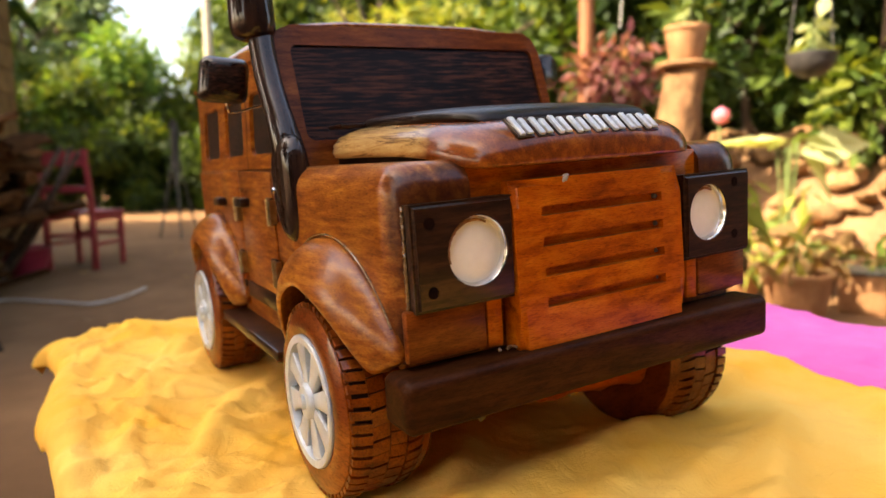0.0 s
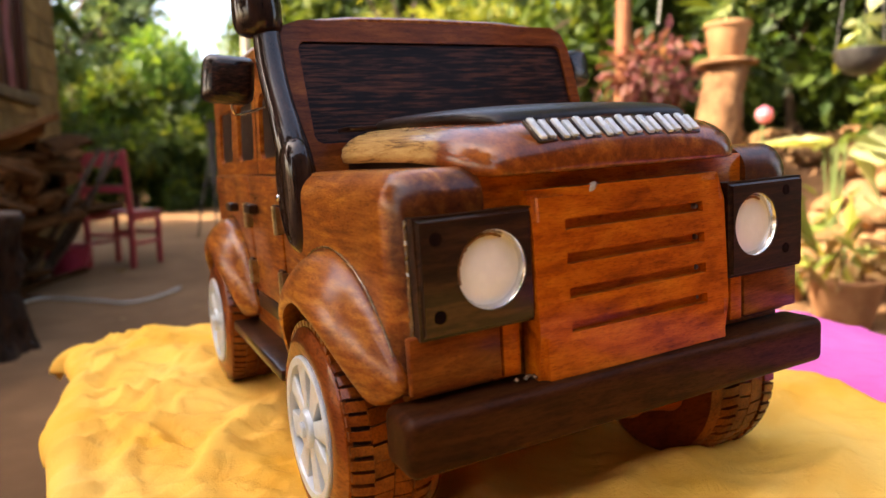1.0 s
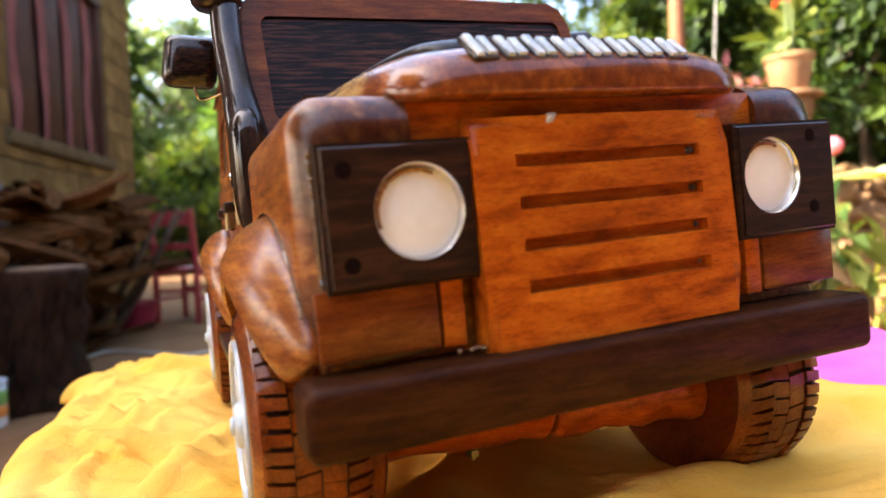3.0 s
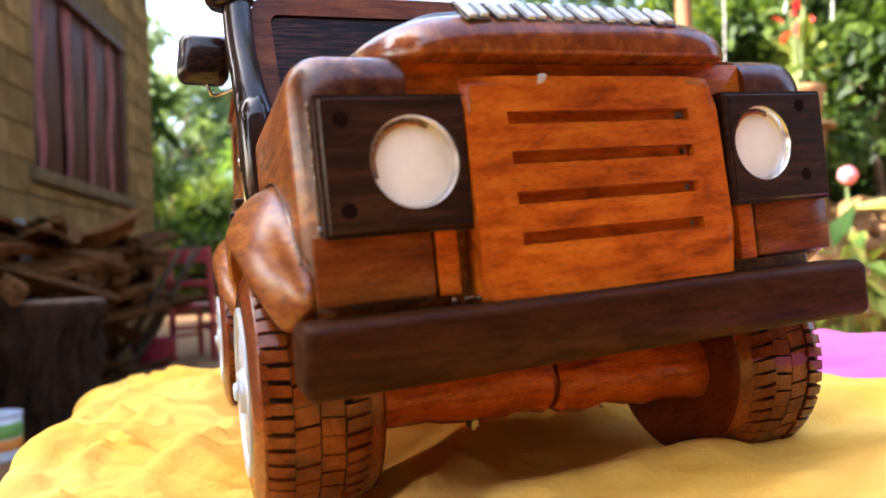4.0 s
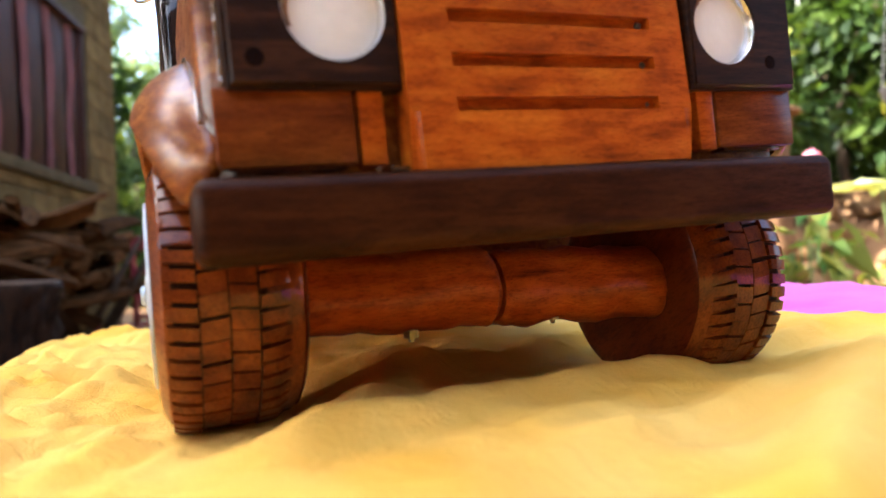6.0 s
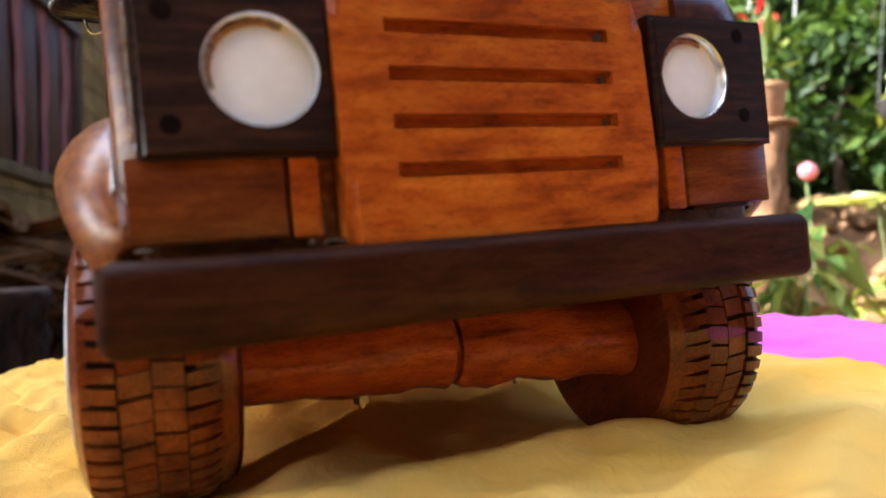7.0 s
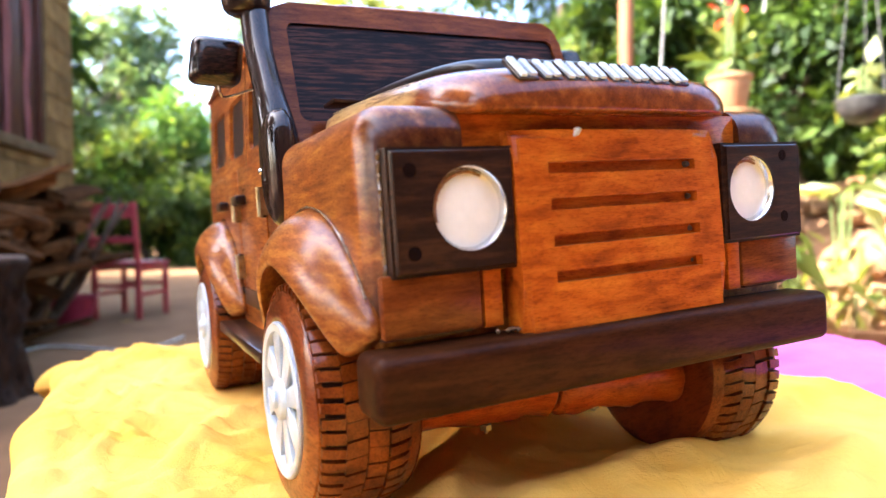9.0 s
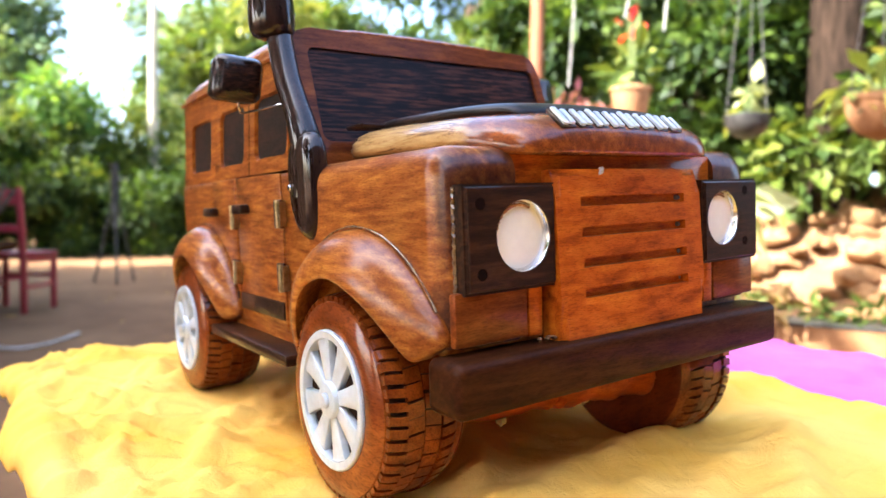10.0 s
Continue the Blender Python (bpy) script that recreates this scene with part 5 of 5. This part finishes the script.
def litter():
    rng = np.random.default_rng(31)
    c = np.stack([rng.uniform(-1.0, 2.6, 90), rng.uniform(2.2, 11.0, 90), np.full(90, GZ + 0.012)], 1)
    v, f = leaves(c, np.full((90, 3), 0.004), 90, 0.055, 32, 0.5, 0.0, 0.1)
    v[:, 2] = np.clip(v[:, 2], GZ + 0.004, GZ + 0.022)
    o = new("fallen_leaves", np_mesh("fallen_leaves", v, f, L_DRY))
    tagged(o, "dry fallen leaves scattered over the earth", "leaf litter", "", "stuff")


litter()


# unseen plain wall, added behind to cut the low light on the car's front
w = thing("light_block_south", box(-2.9, 5.0, -2.15, -2.0, GZ - 0.05, 2.0, 0.01), M_DARKWALL, "unseen dark brown wall, added to block light from the south", "wall", "structure")


# second unseen wall, added to darken the right front wheel and bumper
thing("light_block_east", box(1.35, 1.5, -2.0, -0.62, GZ - 0.05, 1.9, 0.01), M_DARKWALL, "unseen dark brown wall, added to block light from the front right", "wall", "structure")


# ---- pots and plants ----
def pot_mesh(name, r, h, mat, rim=0.018):
    return finish(lathe([(0.001, 0), (r * 0.66, 0), (r * 0.70, 0.01), (r * 0.93, h - rim * 1.6), (r * 0.95, h - rim * 1.5), (r, h - rim * 1.3), (r, h - 0.004), (r * 0.97, h), (r * 0.9, h - 0.004), (r * 0.86, h * 0.84), (0.001, h * 0.82)], "z", 30), name, mat, True, 35)


def bowl_mesh(name, r, h, mat):
    prof = [(0.001, 0)] + [(r * math.sin(radians(a)) * 0.96, h * 0.86 * (1 - math.cos(radians(a)))) for a in range(12, 91, 13)]
    prof += [(r * 0.97, h * 0.86), (r, h * 0.88), (r, h), (r * 0.93, h), (r * 0.88, h * 0.84), (0.001, h * 0.82)]
    return finish(lathe(prof, "z", 30), name, mat, True, 40)


def plant(name, m, r, h, potmat, crowns, label, category, stems=6, group="", drop=0.0):
    """A pot with stems and leaf clumps: crowns are (material, count, size, radii, lift, shape, droop)."""
    p = empty(name, m, label, category, group)
    if r:
        o = new("pot", (bowl_mesh if name == "hanging_pot" else pot_mesh)("pot", r, h, potmat))
        o.parent = p
    rng = random.Random(int(1000 * (m.translation.x + 2 * m.translation.y)))
    top = max(c[4] for c in crowns)
    for i in range(stems):
        a = rng.uniform(0, 6.28)
        e = rng.uniform(0.2, 0.8) * crowns[0][3][0]
        path = smooth_path([(0.3 * r * math.cos(a), 0.3 * r * math.sin(a), h * 0.8), (0.5 * e * math.cos(a), 0.5 * e * math.sin(a), h + (top - h) * 0.55), (e * math.cos(a), e * math.sin(a), top + rng.uniform(-0.1, 0.4) * crowns[0][3][2])], 4)
        part("stem", tube(path, 0.004 + 0.02 * max(r, 0.05), 5), M_STEM, p)
    for k, (mat, count, size, radii, lift, shape, droop) in enumerate(crowns):
        v, f = leaves([(0, 0, lift)], [radii], count, size, int(abs(m.translation.x * 900)) + k * 7, shape, droop, 0.15, 0.4)
        o = new("foliage", np_mesh("foliage", v, f, mat))
        o.parent = p
    return p


def hang_wires(x, y, z, r, top):
    for k in range(3):
        a = 2.1 * k + 0.4
        bm = tube([(x + r * math.cos(a), y + r * math.sin(a), z), (x, y, z + (top - z) * 0.8), (x, y, top)], 0.0022, 6)
        yield bm


RAIL_Z = 2.25


def garden():
    # red pole and the rail that carries the hanging pots
    pole = thing("garden_pole", lathe([(0.001, GZ - 0.05), (0.05, GZ - 0.05), (0.047, 0.6), (0.049, 1.2), (0.045, RAIL_Z - 0.04), (0.001, RAIL_Z - 0.04)], "z", 16), M_POLE, "rust-red wooden pole in the garden", "pole")
    pole.location = (2.80, 3.07, 0)
    pole2 = copy_thing(pole, pose(3.25, -0.55, 0))
    rail = thing("garden_rail", tube(smooth_path([(2.76, 3.35, RAIL_Z), (2.9, 2.0, RAIL_Z), (3.0, 0.9, RAIL_Z), (3.28, -0.8, RAIL_Z)], 6), 0.04, 10), M_POLE, "round timber rail lying on two poles", "rail")
    # hanging pots
    for (x, y, z, r, h, mat, crowns, lab) in (
            (2.88, 1.585, 0.645, 0.115, 0.120, M_BLACKPOT, [(L_PALE, 11, 0.10, (0.05, 0.05, 0.13), 0.22, 0.7, 0.0), (L_YEL, 6, 0.10, (0.11, 0.11, 0.05), 0.15, 0.6, 0.3)], "black hanging pot with a pale leafy plant"),
            (2.985, 1.005, 0.59, 0.155, 0.20, M_CLAY, [(L_YEL, 50, 0.14, (0.22, 0.22, 0.12), 0.27, 0.42, 0.5), (L_DRY, 12, 0.12, (0.22, 0.22, 0.1), 0.18, 0.3, 1.0)], "terracotta hanging bowl with drooping yellow leaves")):
        p = plant("hanging_pot", pose(x, y, z), r, h, mat, crowns, lab, "potted plant", 6)
        for bm in hang_wires(0, 0, h, r * 0.95, RAIL_Z - z - 0.02):
            part("wire", bm, M_WIRE, p, "thin grey hanging wire")
    # cords without pots
    for x, y, low in ((2.80, 2.75, 1.1), (2.86, 2.35, 1.45), (2.83, 2.05, 1.3)):
        thing("cord", tube(smooth_path([(x, y, RAIL_Z), (x + 0.02, y, 1.7), (x - 0.01, y + 0.01, low)], 5), 0.005, 6), M_HOSE, "pale cord hanging from the rail", "cord")
    # stacked stump pedestal with a slab and a pot of red flowers
    secs = []
    for j in range(27):
        f = j / 26
        row = []
        for i in range(30):
            a = 2 * math.pi * i / 30
            q = Vector((math.cos(a), math.sin(a), f * 5))
            rr = (0.170 - 0.058 * f + 0.022 * (abs(f - 0.5) < 0.1) + 0.010 * (f > 0.93)) * (1 + 0.20 * noise.noise(q * 1.3) + 0.10 * noise.noise(q * 4))
            row.append((rr * math.cos(a) - 0.10 * (1 - f), rr * math.sin(a) + 0.07 * (1 - f), GZ - 0.02 + f * 1.355))
        secs.append(row)
    ped = thing("pedestal", loft(secs), M_OLDCLAY, "stacked clay-coloured stump used as a plant stand", "plant stand")
    ped.location = (3.09, 2.50, 0)
    bm = lathe([(0.001, 0.836), (0.150, 0.836), (0.172, 0.842), (0.176, 0.852), (0.168, 0.866), (0.140, 0.872), (0.001, 0.872)], "z", 26)
    for v in bm.verts:
        q = 1 + 0.16 * noise.noise(Vector((v.co.x * 9, v.co.y * 9, 2)))
        v.co.x *= q
        v.co.y *= q
    slab = thing("slab", bm, M_OLDCLAY, "uneven flat brown slab lying on the pedestal", "slab")
    slab.location = (3.09, 2.50, 0)
    plant("flower_pot", pose(3.09, 2.50, 0.872), 0.136, 0.212, M_CLAY, [(L_MID, 24, 0.17, (0.16, 0.16, 0.16), 0.37, 0.4, 0.1), (L_RED, 12, 0.07, (0.10, 0.10, 0.08), 0.62, 0.8, 0), (L_YEL, 5, 0.14, (0.16, 0.16, 0.10), 0.34, 0.5, 0)], "terracotta pot with red flowers and broad leaves", "potted plant", 8)
    plant("croton_bush", pose(2.98, 3.02, GZ), 0.16, 0.28, M_CLAY, [(L_CROTON, 620, 0.09, (0.34, 0.34, 0.28), 1.33, 0.4, 0.4)], "reddish pink leafy bush in a clay pot", "shrub", 14)
    # pots along the foot of the bank
    for x, y, r, h, n, mat in ((2.70, 1.49, 0.165, 0.23, 60, L_DRY), (3.05, 2.05, 0.15, 0.2, 50, L_YEL)):
        plant("clay_pot", pose(x, y, GZ), r, h, M_CLAY, [(mat, n, 0.13, (0.2, 0.2, 0.14), h + 0.08, 0.45, 0.5), (L_YEL, n // 3, 0.12, (0.2, 0.2, 0.12), h + 0.10, 0.4, 0.5)], "terracotta flower pot at the foot of the bank", "potted plant", 7, "clay pots by the bank")
    tr = empty("trough", pose(3.22, 1.16, GZ, 0, 0, -66), "long terracotta plant trough with ferns", "planter")
    part("trough_body", prism([(-0.11, 0), (0.11, 0), (0.14, 0.17), (0.15, 0.205), (0.12, 0.205), (0.10, 0.16), (-0.10, 0.16), (-0.12, 0.205), (-0.15, 0.205), (-0.14, 0.17)], "x", -0.36, 0.36, 0.006), M_CLAY, tr)
    part("rim", prism([(-0.154, 0.200), (0.154, 0.200), (0.154, 0.214), (-0.154, 0.214)], "x", -0.366, 0.366, 0.004), M_BLACKPOT, tr, "dark rim of the trough")
    v, f = leaves([(-0.2, 0, 0.24), (0.05, 0, 0.25), (0.25, 0, 0.24)], [(0.13, 0.12, 0.07)] * 3, 220, 0.09, 77, 0.3, 0.5, 0.2)
    o = new("fern", np_mesh("fern", v, f, L_MID))
    o.parent = tr
    # bud on a stick
    s = empty("bud_flower", pose(2.62, 1.88, GZ), "single pink bud on a thin stalk", "flower")
    part("stalk", tube([(0, 0, 0), (0.01, 0, 0.5), (0, 0.01, 0.955)], 0.007, 6), M_STEM, s)
    part("bud", lathe([(0.002, 0.94), (0.03, 0.955), (0.042, 0.98), (0.036, 1.01), (0.002, 1.03)], "z", 14), L_PINK, s, "pink bud")
    # broad pale leaves
    plant("broad_leaf_plant", pose(2.03, 1.47, GZ), 0, 0.0, M_CLAY, [(L_YEL, 34, 0.16, (0.17, 0.17, 0.17), 0.56, 0.46, 0.35), (L_FRESH, 24, 0.15, (0.16, 0.16, 0.16), 0.52, 0.46, 0.35), (L_DRY, 40, 0.12, (0.19, 0.19, 0.2), 0.36, 0.4, 0.8)], "low plant with broad yellow-green leaves", "plant", 9)
    plant("broad_leaf_plant", pose(3.02, 1.76, GZ), 0, 0.0, M_CLAY, [(L_PALE, 7, 0.26, (0.1, 0.1, 0.07), 0.82, 0.65, 0.2), (L_YEL, 14, 0.13, (0.14, 0.14, 0.2), 0.5, 0.5, 0.4)], "tall plant with broad pale leaves", "plant", 9)


garden()


def bank():
    # sloping soil heap that carries the rubble
    A, B = Vector((2.75, 3.3, 0)), Vector((4.15, -0.9, 0))
    d = (B - A).normalized()
    n = Vector((-d.y, d.x, 0))
    if n.x < 0:
        n = -n
    L = (B - A).length
    verts, faces = [], []
    NX, NY = 60, 26
    prof = lambda f: 0.95 * (1 - (1 - min(1, f / 0.5)) ** 1.6) + 0.25 * max(0, f - 0.5)
    for j in range(NY + 1):
        f = j / NY
        for i in range(NX + 1):
            p = A + d * (L * i / NX) + n * (0.15 + f * 2.2)
            p += n * 0.10 * noise.noise(Vector((i * 0.3, j * 0.3, 0)))
            verts.append((p.x, p.y, GZ - 0.03 + prof(f) + 0.06 * noise.noise(Vector((p.x * 3, p.y * 3, f * 4)))))
    for j in range(NY):
        for i in range(NX):
            a = j * (NX + 1) + i
            faces.append((a, a + 1, a + NX + 2, a + NX + 1))
    bk = new("bank", np_mesh("bank", np.array(verts), np.array(faces), M_BANK, True))
    tagged(bk, "dry soil bank faced with laterite rubble", "bank", "", "structure")
    rng = random.Random(21)
    meshes = []
    for k in range(7):
        bm = bmesh.new()
        bmesh.ops.create_icosphere(bm, subdivisions=2, radius=1)
        for v in bm.verts:
            q = v.co.normalized()
            s = 1 + 0.35 * noise.noise(q * 1.6 + Vector((k * 5, 0, 0)))
            v.co = Vector((q.x * s, q.y * s * 0.8, max(-0.5, min(0.55, q.z * s * 0.8))))
        meshes.append(finish(bm, "stone", M_STONE, True, 28))
    for k in range(240):
        f = rng.random() ** 1.3 * 0.55
        t = rng.random()
        p = A + d * (L * t) + n * (0.12 + f * 2.2)
        z = GZ - 0.03 + prof(f) + rng.uniform(-0.02, 0.05)
        s = rng.uniform(0.05, 0.135)
        o = new("stone", meshes[k % 7])
        o.parent = bk
        o.matrix_basis = pose(p.x, p.y, z, rng.uniform(-25, 25), rng.uniform(-25, 25), rng.uniform(0, 360)) @ Matrix.Diagonal((s * rng.uniform(1, 1.5), s, s * rng.uniform(0.7, 1), 1))


bank()


def trunk_bm(h, r, seed, bend=0.3):
    rng = random.Random(seed)
    pts = [(0, 0, -0.1)] + [(rng.uniform(-bend, bend) * f, rng.uniform(-bend, bend) * f, h * f) for f in (0.25, 0.5, 0.75, 1.0)]
    path = smooth_path(pts, 5)
    n = len(path)
    return tube(path, [r * (1.35 - 0.35 * min(1, i / 3)) * (1 - 0.6 * i / n) for i in range(n)], 12), path


def tree(name, x, y, h, r, crown, clumps, count, size, mat, seed, label, category="tree", shape=0.42, low=0.25):
    t = empty(name, pose(x, y, GZ, 0, 0, 37 * seed % 360), label, category)
    bm, path = trunk_bm(h * 0.8, r, seed)
    rng = np.random.default_rng(seed)
    R = random.Random(seed)
    c = np.clip(rng.normal(size=(clumps, 3)) * 0.55, -1, 1) * np.array([crown, crown, h * (1 - low) * 0.5]) + np.array([0, 0, h * (low + (1 - low) * 0.5)])
    rr = rng.uniform(0.22, 0.42, clumps) * crown
    for k in range(min(9, clumps)):
        a = path[R.randrange(len(path) // 3, len(path))]
        e = Vector(c[k])
        add(bm, tube(smooth_path([a, a.lerp(e, 0.5) + Vector((0, 0, 0.05 * h * R.uniform(-1, 1))), e], 4), [r * 0.38, r * 0.36, r * 0.33, r * 0.3, r * 0.25, r * 0.2, r * 0.17, r * 0.13, r * 0.08], 6))
    part("trunk", bm, M_BARK, t)
    v, f = leaves(c, rr, count, size, seed + 50, shape, 0.35, 0.35, 0.6)
    o = new("crown", np_mesh("crown", v, f, mat))
    o.parent = t
    return t


def greenery():
    # far woods behind the yard; L_HAZE crowns carry distance haze in leaf colour
    k = 100
    for x, y, h, cr, mat, n, sz in (
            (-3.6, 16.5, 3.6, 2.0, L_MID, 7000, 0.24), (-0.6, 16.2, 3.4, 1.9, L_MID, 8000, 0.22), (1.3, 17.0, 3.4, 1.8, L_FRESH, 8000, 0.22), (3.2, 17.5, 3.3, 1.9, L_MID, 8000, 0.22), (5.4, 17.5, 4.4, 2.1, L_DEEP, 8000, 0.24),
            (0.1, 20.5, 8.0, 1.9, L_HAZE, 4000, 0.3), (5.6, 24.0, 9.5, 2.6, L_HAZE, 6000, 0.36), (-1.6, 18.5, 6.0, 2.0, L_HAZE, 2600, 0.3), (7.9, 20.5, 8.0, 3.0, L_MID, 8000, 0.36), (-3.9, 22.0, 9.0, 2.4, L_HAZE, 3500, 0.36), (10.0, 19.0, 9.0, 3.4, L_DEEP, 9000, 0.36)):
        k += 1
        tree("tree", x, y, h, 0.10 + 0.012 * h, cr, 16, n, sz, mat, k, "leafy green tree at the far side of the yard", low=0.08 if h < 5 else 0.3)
    # middle distance, brighter
    for x, y, h, cr, mat, n, sz in ((5.2, 11.5, 5.0, 1.9, L_YEL, 7000, 0.22), (7.2, 9.8, 6.0, 2.1, L_MID, 8000, 0.22), (6.2, 7.2, 4.5, 1.6, L_DEEP, 8000, 0.17), (8.8, 7.0, 6.5, 2.3, L_MID, 8000, 0.22), (4.6, 8.6, 2.6, 1.3, L_YEL, 5000, 0.17)):
        k += 1
        tree("tree", x, y, h, 0.11, cr, 16, n, sz, mat, k, "sunlit leafy tree behind the garden", low=0.06)
    # dense broad-leaved shrubs behind the bank
    for x, y, h, cr, mat, n, sz in ((4.4, 5.0, 3.2, 1.0, L_MID, 5200, 0.13), (4.0, 3.9, 2.6, 0.85, L_DEEP, 5200, 0.12), (4.5, 3.0, 3.4, 0.95, L_DEEP, 6000, 0.12), (4.9, 2.0, 3.2, 0.95, L_MID, 5200, 0.12), (5.3, 1.0, 3.4, 1.0, L_DEEP, 6000, 0.13), (5.6, -0.1, 3.2, 1.0, L_MID, 5000, 0.13), (5.9, 3.9, 4.6, 1.3, L_MID, 6000, 0.15), (6.6, 2.2, 5.0, 1.5, L_DEEP, 6000, 0.16), (7.2, 0.3, 4.8, 1.5, L_MID, 5000, 0.16)):
        k += 1
        tree("shrub", x, y, h, 0.05, cr, 15, n, sz, mat, k, "dense broad-leaved green shrub behind the bank", "shrub", 0.55, 0.18)
    # low dark bushes at the yard's far edge, and two tall trees that close the view behind the shrubs
    for k, (x, y, h, cr, mat, n, sz) in enumerate(((0.4, 15.2, 2.1, 1.3, L_DEEP, 5000, 0.18), (2.8, 15.0, 2.0, 1.2, L_DEEP, 5000, 0.18), (4.4, 16.0, 2.2, 1.3, L_DEEP, 5000, 0.18))):
        tree("bush", x, y, h, 0.08, cr, 16, n, sz, mat, 300 + k, "low dark green bush at the far edge of the yard", "bush", low=0.08)
    for k, (x, y, h, cr, mat, n, sz) in enumerate(((8.4, 7.6, 8.5, 1.8, L_DEEP, 9000, 0.22), (9.6, 5.6, 8.5, 2.0, L_MID, 9000, 0.22))):
        tree("tree", x, y, h, 0.14, cr, 18, n, sz, mat, 310 + k, "tall leafy tree behind the shrubs", low=0.3)
    bm, _ = trunk_bm(6.5, 0.2, 5, 0.12)
    t = empty("big_tree", pose(4.35, 1.80, GZ + 0.4), "thick tree trunk rising behind the shrubs, shade put into its bark", "tree")
    part("trunk", bm, M_DARKBARK, t)
    v, f = leaves(*blob_clumps(np.random.default_rng(6), (0, 0, 6.2), (2.2, 2.2, 1.0), 14, 0.6, 1.1), 5000, 0.2, 9, 0.45)
    o = new("crown", np_mesh("crown", v, f, L_MID))
    o.parent = t
    # slim pale palm-like trunk far off
    bm, _ = trunk_bm(9.5, 0.13, 15, 0.08)
    t = empty("slim_tree", pose(2.96, 15.9, GZ), "slim pale tree trunk across the yard", "tree")
    part("trunk", bm, M_PALEBARK, t)
    v, f = leaves(*blob_clumps(np.random.default_rng(16), (0, 0, 9.6), (1.4, 1.4, 0.6), 9, 0.5, 0.9), 2500, 0.4, 19, 0.2, 0.9)
    o = new("crown", np_mesh("crown", v, f, L_MID))
    o.parent = t
    # big unseen trees, added to keep the sun off the table and yard
    for x, y, h, cr, s in ((-4.2, 9.0, 8.0, 2.6, 201), (-4.6, 10.6, 7.0, 2.2, 202), (-5.6, 1.75, 8.0, 1.75, 203), (-6.6, -1.2, 8.0, 2.2, 204)):
        tree("unseen_shade_tree", x, y, h, 0.25, cr, 26, 26000 if s == 203 else 13000, 0.3, L_DEEP, s, "unseen tall tree, added to shade the yard and table", low=0.3)


greenery()


# ---- wall blocks ----
def block_wall():
    meshes = {}
    W, H = 0.40, 0.20
    for row in range(17):
        z0 = row * H
        x = 0.0 if row % 2 else -W / 2
        while x < 3.4:
            a, b = max(x, 0.0), min(x + W, 3.4)
            spans = [(a, b)]
            if z0 + H > WZ0 - 0.05 and z0 < WZ1 + 0.01:
                spans = [(u, v) for u, v in ((a, min(b, WX0 - 0.005)), (max(a, WX1 + 0.005), b)) if v - u > 0.05]
                if z0 < WZ0 - 0.05:
                    spans = [(a, b)]
            for u, v in spans:
                zt = min(z0 + H, WZ0 - 0.055) if (z0 < WZ0 - 0.05 < z0 + H and v > WX0 and u < WX1) else z0 + H
                key = (round(v - u, 3), round(zt - z0, 3))
                if key[1] < 0.04:
                    continue
                if key not in meshes:
                    meshes[key] = finish(box(0.006, key[0] - 0.006, -0.05, 0.0, 0.006, key[1] - 0.006, 0.006, 1), "block", M_BLOCK, True, 30)
                o = new("block", meshes[key])
                o.parent = HOUSE_OB
                o.location = (u, random.uniform(-0.003, 0.003), z0)
            x += W


block_wall()
